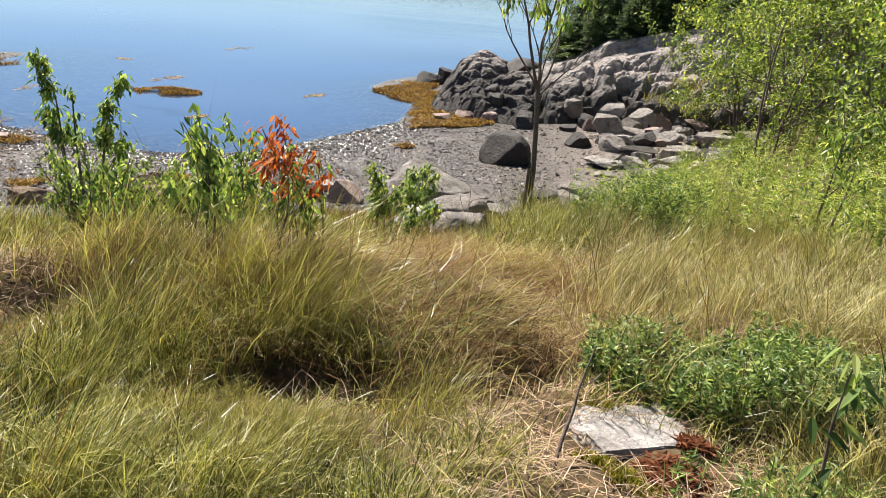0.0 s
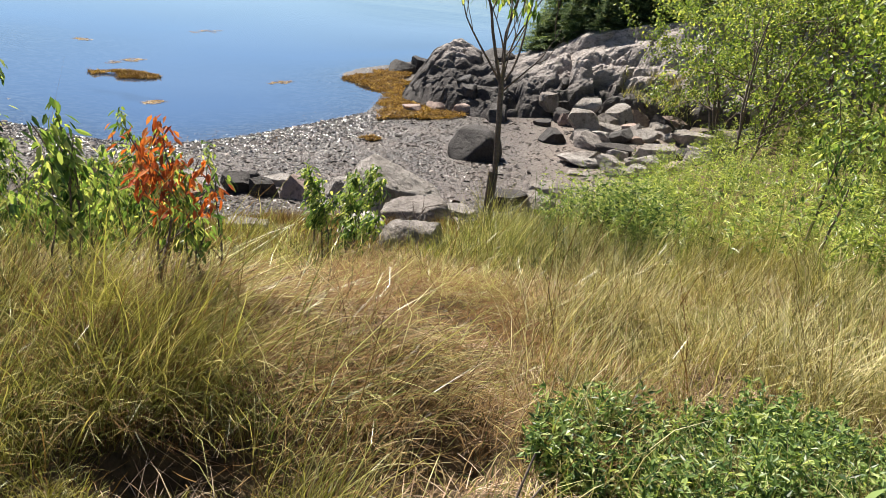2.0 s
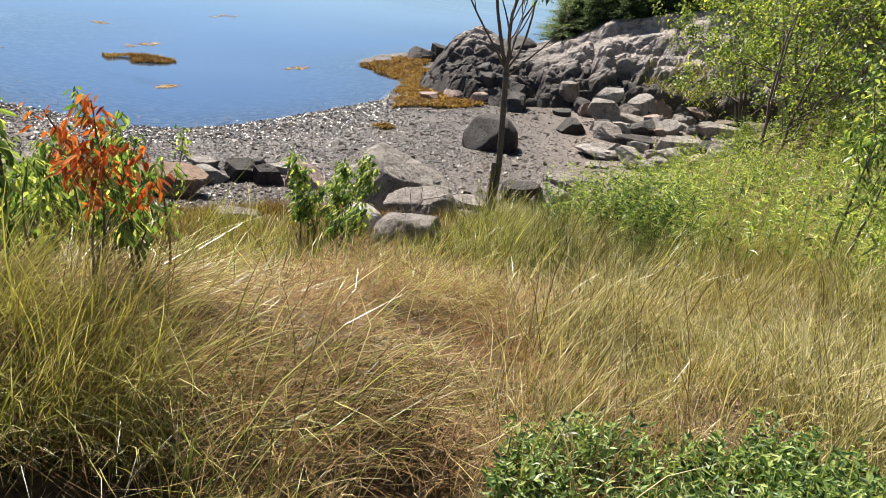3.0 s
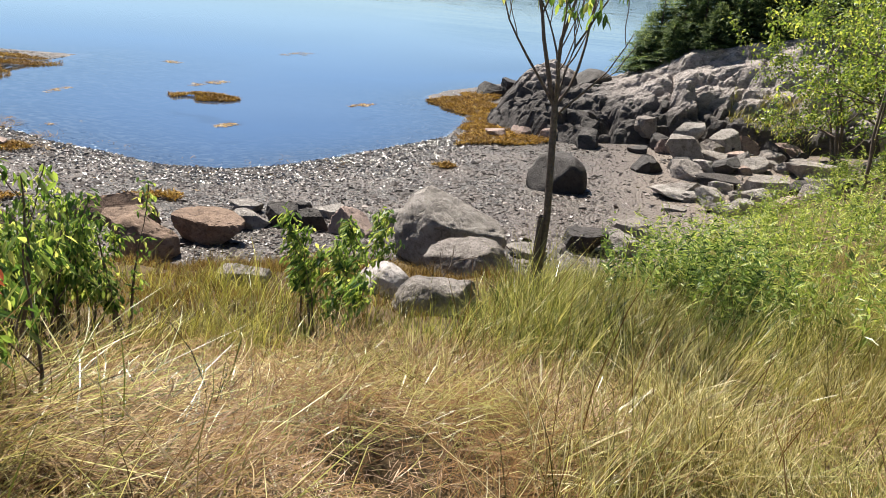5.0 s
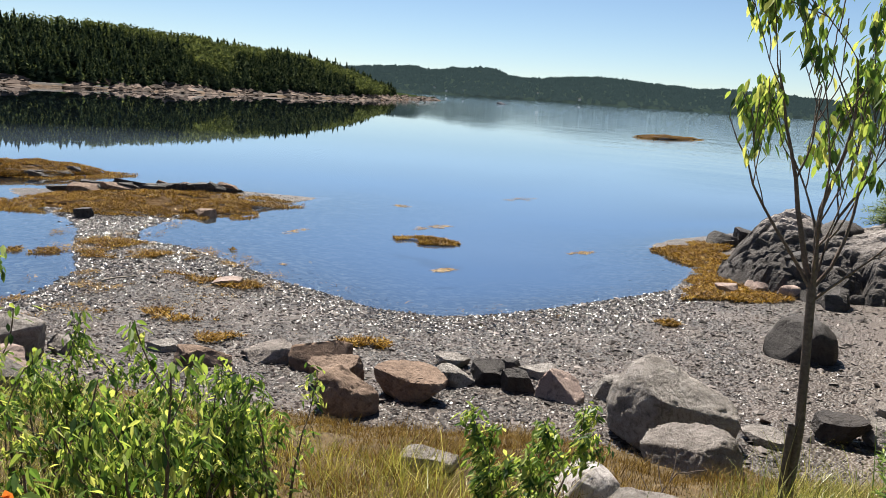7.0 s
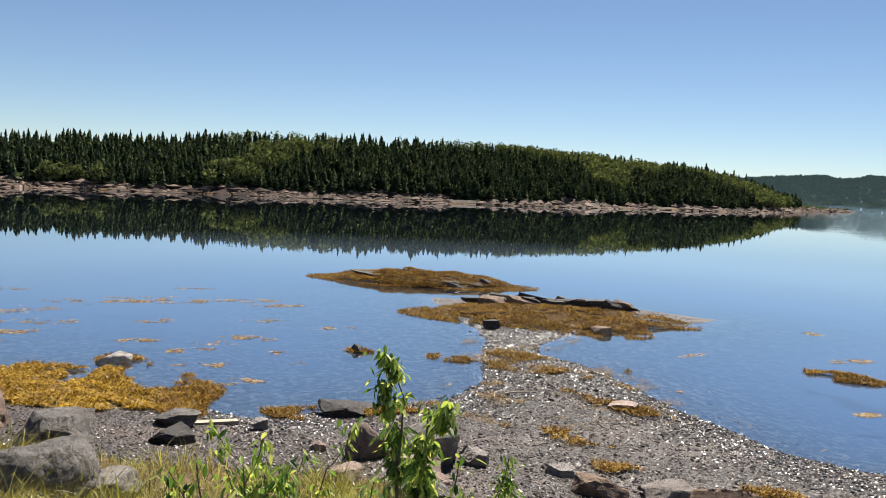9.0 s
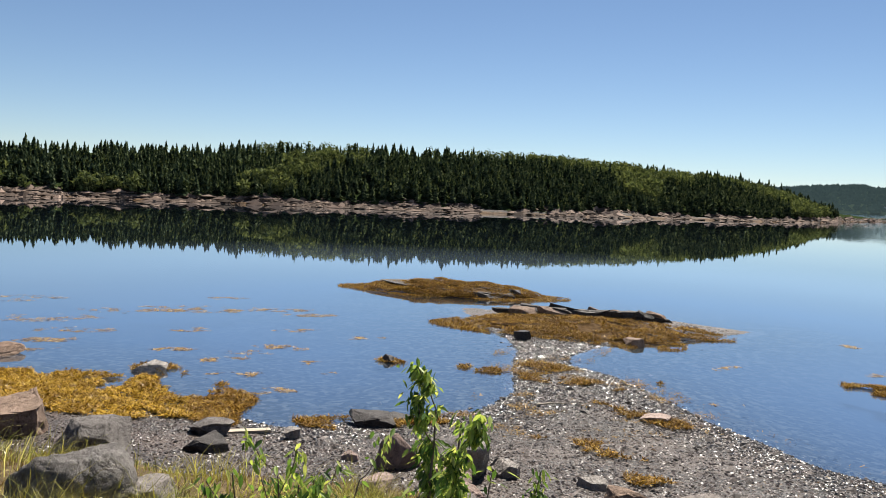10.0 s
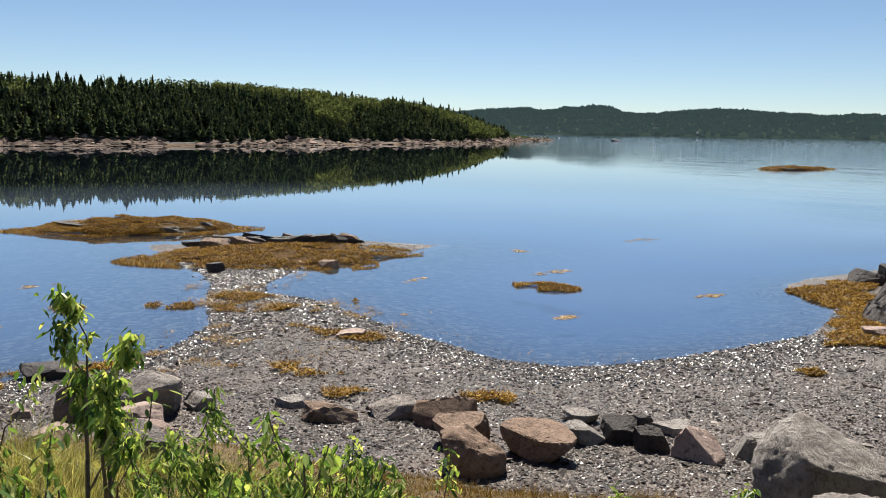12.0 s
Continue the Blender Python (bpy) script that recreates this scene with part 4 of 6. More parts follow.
def grass(name, x, y, hmin, hmax, wid, lean, spread, bend, material, label, sweep=True, clump=0.34, lying=0.0, segs=4):
    ax, far, own = tussock(x, y, clump, 87)
    k = RNG.uniform(0, 1, len(x)) > np.clip((far - 0.3) * 1.7, 0, 0.95) * (1 - 0.8 * lying)
    x, y, ax, far, own = x[k], y[k], ax[k], far[k], own[k]
    n = len(x)
    z = ground_z(x, y) - 0.02
    L = RNG.uniform(hmin, hmax, n) * (0.3 + 0.85 * np.clip((fbm(x * 1.1, y * 1.1, seed=81, octaves=3) - 0.3) * 2.4, 0, 1) + 0.35 * own) * np.clip(1.15 - 0.45 * far, 0.5, 1.1)
    az = lean + (3.2 * (fbm(x * 0.55, y * 0.55, seed=83, octaves=2) - 0.5) if sweep else 0) + RNG.normal(0, spread, n)
    az = az + 3.0 * (fbm(x * 2.3, y * 2.3, seed=114, octaves=2) - 0.5)
    az = np.where(RNG.uniform(0, 1, n) < 0.34, RNG.uniform(0, 6.283, n), az)
    L = L * RNG.uniform(0.55, 1.15, n)
    for hx, hy, hr in HOLLOWS:
        q = np.hypot(x - hx, y - hy)
        L = L * np.where((y < hy) & (q < hr * 2.0), np.clip(0.3 + 0.5 * (q / hr - 1), 0.3, 1), 1)
    mixx = (1 - lying) * 0.75
    az = np.arctan2(np.sin(az) + mixx * np.sin(ax) * far * 1.6, np.cos(az) + mixx * np.cos(ax) * far * 1.6)
    flat = trampled(x, y)
    lift = RNG.uniform(1.0, 1.55, n) * (1 - lying) + RNG.uniform(-0.05, 0.6, n) * lying
    lift = lift * (1 - 0.75 * flat * (RNG.uniform(0, 1, n) < 0.92))
    z = z + lying * RNG.uniform(0.0, 0.16, n) * (0.3 + own) + flat * RNG.uniform(0.02, 0.10, n)
    b = RNG.uniform(bend[0], bend[1], n) * (0.5 + 1.0 * fbm(x * 0.9 + 9, y * 0.9, seed=85, octaves=2)) * (1 - 0.55 * flat)
    v, t = ribbons(x, y, z, L, RNG.uniform(0.5, 1.4, n) * wid, az, lift, b, segs, RNG.normal(0, 0.9, n))
    return tagged(new(name, tri_mesh(name, v, t, material)), label, "grass", kind="stuff")


def trampled(x, y):
    """The middle of the meadow, where last year's grass lies flat in swirls."""
    return np.clip(1.9 - 1.7 * np.hypot((x + 0.35) / 1.45, (y - 5.0) / 1.25) + 1.6 * (fbm(x * 1.3, y * 1.3, seed=112) - 0.5), 0, 1)


def bank_depth(x, y):
    return line_distance(x, y, BANK, True) * np.where(inside(x, y, BANK), 1, -1)


def tall_from(x, y):
    return np.interp(x, [-6, -1, 0.1, 0.45, 1.5, 3], [4.4, 5.0, 4.8, 3.0, 1.0, 0.4])


def open_turf(x, y):
    ok = np.ones(np.shape(x))
    for hx, hy, hr in HOLLOWS:
        ok = ok * (np.hypot(x - hx, (y - hy) * 1.5) > hr)
    ok = ok * (((x - 0.9) / 0.42) ** 2 + ((y - 2.72) / 0.36) ** 2 > 1)
    return ok


BARE = [(-0.38, 3.22, 0.2), (0.42, 3.05, 0.26), (-2.2, 3.9, 0.3), (-0.7, 5.2, 0.3), (0.3, 4.9, 0.22), (1.6, 4.2, 0.28), (1.1, 4.7, 0.25), (2.2, 5.0, 0.35), (-1.6, 5.0, 0.3), (0.9, 5.7, 0.3)]


def bare(x, y):
    """Patches where the grass has died back to its litter."""
    return np.max([np.exp(-(((x - bx) / br) ** 2 + ((y - by) / br) ** 2) ** 2) for bx, by, br in BARE], 0)


def near(x, y):
    return np.clip(2.8 / (0.4 + np.hypot(x - 0.4, (y - 1.5) * 0.6)), 0.18, 1) + 0.35 * np.exp(-((x - 0.9) / 0.8) ** 2 - ((y - 7.4) / 0.8) ** 2)


def meadow(x, y):
    return (bank_depth(x, y) > tall_from(x, y)) * open_turf(x, y) * near(x, y) * (1 - 0.85 * bare(x, y))


def standing(x, y):
    """Where the tall grass stands up: by the left rise, along the slope and on the sunny side."""
    return np.clip(np.maximum(np.maximum((3.3 - y) * 1.2, (x - 1.0) * 1.2), np.maximum((y - 6.3) * 0.9, (-2.4 - x))) + 0.16 + 1.5 * (fbm(x * 0.8, y * 0.8, seed=92) - 0.5), 0.03, 1) * (1 - 0.85 * trampled(x, y))


x, y = scatter(340000, -6, 6.5, 0.9, 11.5, lambda x, y: meadow(x, y) * standing(x, y))
near_side = (y < 3.5 + 0.8 * (fbm(x, y, seed=98) - 0.5)) & (x < 0.9)
grass("tall_grass", x[~near_side], y[~near_side], 0.2, 0.52, 0.0032, 0.5, 1.0, (0.5, 2.4), GRASS, "tall wind-swept green and yellowing meadow grass")
grass("green_grass", x[near_side], y[near_side], 0.16, 0.44, 0.0032, 0.4, 0.9, (0.4, 2.2), GREEN, "tall tangled olive green meadow grass")
x, y = scatter(150000, -4.2, 0.75, 0.0, 4.4, lambda x, y: open_turf(x, y) * (1 - 0.85 * bare(x, y)) * np.clip(3 * (0.95 - np.hypot((x + 1.2) / 2.4, (y - 2.3) / 2.0) + 0.8 * (fbm(x * 1.1, y * 1.1, seed=108) - 0.5)), 0, 1))
grass("meadow_grass", x, y, 0.20, 0.46, 0.0032, 0.4, 0.7, (0.4, 1.8), GREEN, "olive green grass blades leaning with the wind", clump=0.5)
x, y = scatter(22000, -3.6, 0.6, 2.7, 4.8, lambda x, y: open_turf(x, y) * np.exp(-((x + 1.1) / 1.5) ** 2 - ((y - 3.75) / 0.6) ** 2))
grass("straw_tussock", x, y, 0.25, 0.5, 0.003, 0.3, 0.7, (0.9, 2.6), STRAW, "tall straw-coloured grass bent over by the wind", clump=0.6)
x, y = scatter(420000, -6, 6.0, 0.9, 11, lambda x, y: meadow(x, y) * np.maximum(1.0 - 0.7 * standing(x, y), trampled(x, y)) * np.clip((y - 3.0) * 1.2, 0.06, 1))
grass("dry_grass", x, y, 0.14, 0.36, 0.0034, 0.2, 0.8, (0.2, 1.3), STRAW, "flattened straw-coloured dry grass lying in swirls", lying=0.85, segs=4)
x, y = scatter(150000, 0.5, 6, 2.6, 9, lambda x, y: meadow(x, y) * np.clip((x - 0.6) * 1.2, 0, 1) * 0.9)
grass("pale_grass", x, y, 0.2, 0.48, 0.0036, 1.0, 1.3, (0.3, 1.8), PALE, "pale upright dry grass going to seed", clump=0.45, segs=3)
x, y = scatter(60000, -5, 1.0, 1.2, 6, lambda x, y: meadow(x, y) * (1.0 - standing(x, y)) * 0.7 * (fbm(x * 1.3, y * 1.3, seed=90) > 0.5))
grass("fresh_grass", x, y, 0.2, 0.42, 0.0034, 0.4, 0.8, (0.8, 1.9), GRASS, "green blades leaning over the dry grass", clump=0.5, lying=0.35, segs=3)
x, y = scatter(100000, -5, 2, 5, 11, lambda x, y: (bank_depth(x, y) > 0.1) * (bank_depth(x, y) < tall_from(x, y) + 1.2) * 1.0)
grass("russet_turf", x, y, 0.05, 0.18, 0.0045, 0.6, 1.5, (0.4, 1.6), RUST, "dense short russet grass between the stones", clump=0.22, segs=2)
x, y = scatter(70000, -6, 0.6, 4.0, 7.8, lambda x, y: (bank_depth(x, y) > 2.2) * np.clip(np.maximum(y - 6.0, -2.0 - x) * 1.6, 0, 1) * np.clip(0.35 + 2.2 * (fbm(x * 0.9, y * 0.9, seed=106) - 0.4), 0.1, 1))
grass("sapling_grass", x, y, 0.16, 0.4, 0.004, 0.4, 1.1, (0.4, 1.9), GRASS, "yellow-green grass growing among the saplings", clump=0.3, segs=3)
x, y = scatter(60000, -0.3, 3.4, 6.3, 9.3, lambda x, y: np.clip((bank_depth(x, y) - 2.2) * 1.5, 0, 1) * np.clip((y - 6.5) * 1.5, 0, 1) * np.clip((x - 0.0) * 2, 0, 1) * 0.9)
grass("slope_grass", x, y, 0.28, 0.58, 0.0045, 0.6, 1.2, (0.3, 1.7), GRASS, "tall green grass standing round the tree", clump=0.36, segs=3)
x, y = scatter(110000, -13, 3, 1.5, 12.5, lambda x, y: (bank_depth(x, y) > 0.1) * (bank_depth(x, y) < tall_from(x, y) + 0.6) * 0.9)
grass("rusty_turf", x, y, 0.04, 0.15, 0.006, 0.6, 1.5, (0.4, 1.4), RUST, "short rusty brown grass at the top of the beach", clump=0.25, segs=2)
x, y = scatter(60000, -11, 3, 2.0, 11, lambda x, y: (bank_depth(x, y) > tall_from(x, y) - 0.9) * (bank_depth(x, y) < 6) * (fbm(x, y, seed=93) > 0.48))
grass("bank_grass", x, y, 0.2, 0.45, 0.005, 0.6, 1.2, (0.3, 1.2), GRASS, "upright green grass on the bank", segs=3)
x, y = scatter(14000, -4, 0.2, 3.0, 5.6, lambda x, y: np.exp(-((x + 1.35) / 1.1) ** 2 - ((y - 4.1) / 0.6) ** 2) * open_turf(x, y))
grass("sedge", x, y, 0.36, 0.66, 0.0045, 0.5, 0.5, (0.3, 1.2), GRASS, "taller olive green sedge in front of the saplings", clump=0.4)
x, y = scatter(3000, -4, 4, 1.2, 9, lambda x, y: (bank_depth(x, y) > tall_from(x, y) + 0.3) * open_turf(x, y))
grass("seed_stalks", x, y, 0.45, 0.8, 0.004, 0.5, 0.6, (0.1, 0.7), STRAW, "thin upright dry seed stalks", segs=3)

x, y = scatter(60000, -4, 2.6, 1.2, 7, lambda x, y: (bank_depth(x, y) > tall_from(x, y)) * np.clip(near(x, y) * 1.2, 0, 1) * np.maximum(np.clip((fbm(x * 1.2, y * 1.2, seed=94) - 0.5) * 7, 0, 1) * (y > 3.5), np.maximum(bare(x, y), np.hypot((x - 0.85), (y - 2.7)) < 0.75)) * ((np.hypot((x - 0.95) / 0.31, (y - 2.93) / 0.2) > 1)))
n = len(x)
v, t = ribbons(x, y, ground_z(x, y) + RNG.uniform(0.005, 0.05, n), RNG.uniform(0.05, 0.24, n), RNG.uniform(0.002, 0.005, n), RNG.uniform(0, 6.283, n), RNG.uniform(-0.1, 0.45, n), RNG.uniform(0, 0.8, n), 2)
tagged(new("grass_litter", tri_mesh("grass_litter", v, t, LITTER)), "pinkish tan dead grass lying matted on the ground", "grass", kind="stuff")

x, y = scatter(80000, -14, 12, -8, 6, lambda x, y: (bank_depth(x, y) > 0.6) * np.clip(np.maximum(np.maximum(1.6 - y, x - 3.0), -3.2 - x) * 0.8 + 0.6 * (fbm(x, y, seed=109) - 0.5), 0, 1) * (0.3 + 0.7 * (fbm(x * 0.9, y * 0.9, seed=110) > 0.45)))
grass("outer_grass", x, y, 0.2, 0.5, 0.009, 0.5, 1.1, (0.4, 2.2), GRASS, "tall tangled grass over the rest of the meadow", clump=0.4, segs=3)


# ---- leafy plants ----
LEAF_V = np.array([[0, 0, 0], [0.3, 0.2, 0.03], [0.3, -0.2, 0.03], [0.65, 0.17, -0.02], [0.65, -0.17, -0.02], [1, 0, -0.1], [0.35, 0, -0.03], [0.68, 0, -0.07]])
LEAF_T = np.array([[0, 6, 1], [0, 2, 6], [1, 6, 3], [6, 7, 3], [6, 2, 4], [6, 4, 7], [3, 7, 5], [7, 4, 5]])


SMALL_LEAF_V = np.array([[0, 0, 0], [0.42, 0.22, 0.03], [0.42, -0.22, 0.03], [1, 0, -0.1]])
SMALL_LEAF_T = np.array([[0, 3, 1], [0, 2, 3]])


def leaves(pos, az, dip, size, roll=None, slim=1.0, small=False):
    """Pointed folded leaves at pos, pointing along az, dipping below level."""
    n = len(pos)
    leaf_v, leaf_t = (SMALL_LEAF_V, SMALL_LEAF_T) if small else (LEAF_V, LEAF_T)
    v = leaf_v[None] * size[:, None, None]
    v[:, :, 1] *= slim
    ro = RNG.normal(0, 0.5, n) if roll is None else roll
    y1 = v[:, :, 1] * np.cos(ro)[:, None] - v[:, :, 2] * np.sin(ro)[:, None]
    z1 = v[:, :, 1] * np.sin(ro)[:, None] + v[:, :, 2] * np.cos(ro)[:, None]
    x1 = v[:, :, 0]
    cd, sd = np.cos(dip)[:, None], np.sin(dip)[:, None]
    x2, z2 = x1 * cd + z1 * sd, -x1 * sd + z1 * cd
    ca, sa = np.cos(az)[:, None], np.sin(az)[:, None]
    p = np.stack([x2 * ca - y1 * sa, x2 * sa + y1 * ca, z2], 2) + pos[:, None, :]
    t = (leaf_t[None] + (np.arange(n) * len(leaf_v))[:, None, None]).reshape(-1, 3)
    return p.reshape(-1, 3), t


def tube(points, radii, sides=6):
    pts = np.array(points, float)
    radii = [max(r, 0.0032) for r in radii]
    v, t = [], []
    for i, (p, r) in enumerate(zip(pts, radii)):
        d = pts[min(i + 1, len(pts) - 1)] - pts[max(i - 1, 0)]
        d /= np.linalg.norm(d) + 1e-9
        a = np.cross(d, [0.3, 0.9, 0.1] if abs(d[2]) > 0.9 else [0, 0, 1])
        a /= np.linalg.norm(a)
        b = np.cross(d, a)
        for k in range(sides):
            w = 2 * math.pi * k / sides
            v.append(p + r * (math.cos(w) * a + math.sin(w) * b))
    for i in range(len(pts) - 1):
        for k in range(sides):
            a, b = i * sides + k, i * sides + (k + 1) % sides
            t += [[a, b, b + sides], [a, b + sides, a + sides]]
    return np.array(v), np.array(t)


def grow(rng, start, way, length, r0, depth, bits, tips, kids=4, spread=0.7, up=0.25, steps=6, reach=1.0):
    """A limb with side limbs; collects tubes, and places for leaves along the outer parts."""
    p, d = np.array(start, float), np.array(way, float)
    d /= np.linalg.norm(d)
    pts, rad = [p.copy()], [r0]
    for i in range(steps):
        d = d + rng.normal(0, 0.10, 3) + np.array([0, 0, up * 0.3])
        d /= np.linalg.norm(d)
        p = p + d * length / steps
        pts.append(p.copy())
        rad.append(r0 * (1 - 0.75 * (i + 1) / steps))
        if depth > 0 and i >= 1 and kids:
            for k in range(1 + (rng.uniform() < (kids - steps + 2) / steps)):
                side = rng.normal(size=3)
                side -= side @ d * d
                side /= np.linalg.norm(side)
                if rng.uniform() < kids / steps:
                    grow(rng, p, d * (1 - spread) + side * spread + np.array([0, 0, up]), length * reach * rng.uniform(0.4, 0.65), rad[-1] * 0.65, depth - 1, bits, tips, kids, spread, up, steps)
        if depth <= 1 and i >= steps // 2 - 1:
            tips.append((p.copy(), d.copy()))
    bits.append(tube(pts, rad, 7 if r0 > 0.012 else 4))


def sapling(x, y, height, seed, leaf, label, name="sapling", stems=3, leaf_size=(0.06, 0.11), per=5, bare=0.25, spread=0.16, group="", kids=3, low=0.6, reach=0.7):
    rng = np.random.default_rng(seed)
    groups, tips = [], []
    for s in range(stems):
        bits = []
        groups.append(bits)
        a = rng.uniform(0, 6.283)
        off = spread * rng.uniform(0.2, 1) if stems > 1 else 0.0
        hh = height * (1 if s == 0 else rng.uniform(low, 0.97))
        grow(rng, (0.5 * off * math.cos(a), 0.5 * off * math.sin(a), -0.05), (off * 1.6 * math.cos(a), off * 1.6 * math.sin(a), hh), hh, 0.004 + 0.008 * height, 1, bits, tips, kids, 0.6, 0.45, 8, reach)
    pts = np.array([p for p, d in tips])
    tips = pts[pts[:, 2] > bare * height]
    idx = RNG.integers(0, len(tips), len(tips) * per)
    pos = tips[idx] + RNG.normal(0, 0.025, (len(idx), 3))
    lv = leaves(pos, RNG.uniform(0, 6.283, len(idx)), RNG.uniform(0.4, 1.35, len(idx)), RNG.uniform(*leaf_size, len(idx)), slim=0.75)
    ob = root(name, x, y, gz(x, y), label, name.replace("_", " "), group)
    fit = height / max(lv[0][:, 2].max(), 0.1)
    sway = np.zeros((3, 3))
    crown = lv[0][lv[0][:, 2] > 0.7 * lv[0][:, 2].max()]
    sway[2, :2] = crown[:, :2].mean(0) / crown[:, 2].mean()
    upright = (np.eye(3) - sway) @ np.diag((1, 1, fit))
    for stem in groups:
        main = part("stem", tri_mesh("stem", stem[-1][0] @ upright, stem[-1][1], BARK, None, True), ob)
        for v, t in stem[:-1]:
            part("twig", tri_mesh("twig", v @ upright, t, BARK, None, True), main)
    tagged(part("foliage", tri_mesh("foliage", lv[0] @ upright, lv[1], leaf), ob), kind="stuff")
    return ob


BANK_GROUP = "saplings on the bank"
sapling(-2.62, 5.38, 1.54, 301, CHERRY, "slender cherry sapling with a bare stem and drooping green crown", stems=3, per=26, bare=0.66, low=0.9, spread=0.05, kids=6, leaf_size=(0.042, 0.075), reach=0.36)
sapling(-2.4, 5.55, 1.16, 302, CHERRY, "small green sapling beside the taller cherry", stems=3, per=6, bare=0.4, spread=0.12, kids=4, leaf_size=(0.05, 0.08), group=BANK_GROUP)
sapling(-1.59, 5.47, 1.08, 303, CHERRY, "bright green leafy sapling growing in a thicket on the bank", stems=3, per=7, bare=0.35, spread=0.14, kids=4, leaf_size=(0.05, 0.085), group=BANK_GROUP)
for i, (sx, sy, sh) in enumerate([(-2.95, 6.05, 1.0), (-2.74, 6.2, 0.92), (-2.5, 6.1, 0.85), (-2.28, 6.25, 0.86), (-2.08, 6.1, 0.92), (-1.95, 6.35, 0.94), (-1.78, 6.15, 0.98), (-1.62, 6.25, 1.02), (-2.2, 5.85, 0.8), (-1.85, 5.85, 0.84)]):
    sapling(sx, sy, sh, 310 + i, CHERRY, "bright green leafy sapling growing in a thicket on the bank", stems=4, per=11, bare=0.4, kids=4, leaf_size=(0.04, 0.068), spread=0.16, group=BANK_GROUP)
sapling(-0.88, 4.25, 0.84, 331, RED, "scorched sapling with orange-red withered leaves", name="withered_sapling", stems=2, per=7, bare=0.58, kids=4, leaf_size=(0.045, 0.075), spread=0.10)
sapling(-0.83, 4.45, 0.70, 332, CHERRY, "green sapling growing up beside the withered one", stems=3, per=5, bare=0.5, kids=3, leaf_size=(0.05, 0.08), spread=0.3)
sapling(-1.33, 4.3, 0.86, 333, CHERRY, "tall drooping green sapling next to the withered one", stems=3, per=6, bare=0.45, kids=4, leaf_size=(0.055, 0.09), spread=0.16)
sapling(-1.15, 4.5, 0.62, 334, CHERRY, "low green sapling between two taller ones", stems=3, per=6, bare=0.4, kids=3, leaf_size=(0.05, 0.08), spread=0.26)
for i, (sx, sy, sh) in enumerate([(-3.35, 4.85, 1.0), (-3.24, 5.12, 1.0), (-3.5, 5.2, 0.85), (-2.2, 4.88, 0.86), (-2.4, 5.02, 0.78)]):
    sapling(sx, sy, sh, 370 + i, CHERRY, "slim yellow-green sapling on the grassy bank", stems=3, per=6, bare=0.4, kids=4, leaf_size=(0.05, 0.085), spread=0.2, group=BANK_GROUP)
sapling(-0.62, 6.95, 0.84, 341, CHERRY, "bushy bright green sapling beside the boulders", stems=8, per=15, bare=0.45, kids=4, leaf_size=(0.042, 0.072), spread=0.42, low=0.85)


def shore_tree(x, y, seed):
    """A young tree: a slim trunk that forks into rising limbs, drooping leaves in the crown."""
    rng = np.random.default_rng(seed)
    ob = root("tree", x, y, gz(x, y), "slender young tree with bare lower twigs and drooping green leaves", "tree")
    trunk = [(0, 0, -0.1), (-0.02, 0, 0.35), (-0.012, 0, 0.7), (-0.035, 0, 1.1), (-0.06, 0, 1.5)]
    bits, tips = [], []
    part("trunk", tri_mesh("trunk", *tube(trunk, [0.034, 0.029, 0.026, 0.025, 0.024], 9), BARK, None, True), ob)
    limbs = [((-0.06, 0, 1.48), (-0.4, 0.05, 1), 1.4, 0.018), ((-0.06, 0, 1.45), (0.22, -0.1, 1), 1.45, 0.018), ((-0.055, 0, 1.42), (0.7, 0.1, 1), 0.85, 0.009), ((-0.06, 0, 1.48), (-0.85, -0.1, 1), 1.2, 0.011),
             ((-0.06, 0, 1.49), (0.1, 0.5, 1), 1.3, 0.012), ((-0.06, 0, 1.49), (-0.15, -0.5, 1), 1.2, 0.011), ((-0.06, 0, 1.49), (0.55, 0.25, 1), 1.4, 0.012)]
    for st, way, ln, r in limbs:
        bits = []
        grow(rng, st, way, ln * 0.88, r, 2, bits, tips, 4.0, 0.5, 0.35, 8)
        limb = part("limb", tri_mesh("limb", *bits[-1], BARK, None, True), ob)
        tagged(part("twig_spray", tri_mesh("twig_spray", *join(bits[:-1]), BARK, None, True), limb), kind="stuff")
    pts = np.array([p for p, d in tips])
    keep = (pts[:, 2] > 1.9 + 0.5 * RNG.uniform(0, 1, len(pts))) & (fbm(pts[:, 0] * 4, pts[:, 1] * 4, pts[:, 2] * 4, seed=95) > 0.46)
    pts = pts[keep]
    idx = RNG.integers(0, len(pts), min(len(pts) * 5, 4200))
    pos = pts[idx] + RNG.normal(0, 0.03, (len(idx), 3))
    part("foliage", tri_mesh("foliage", *leaves(pos, RNG.uniform(0, 6.283, len(idx)), RNG.uniform(0.7, 1.5, len(idx)), RNG.uniform(0.06, 0.10, len(idx)), slim=0.85), CHERRY), ob)
    part("stub", tri_mesh("stub", *tube([(-0.04, -0.03, 0.1), (-0.055, -0.03, 0.4), (-0.05, -0.03, 0.72)], [0.026, 0.024, 0.022], 8), BARK, None, True), ob, "broken-off grey stub beside the trunk")


shore_tree(0.49, 8.2, 351)


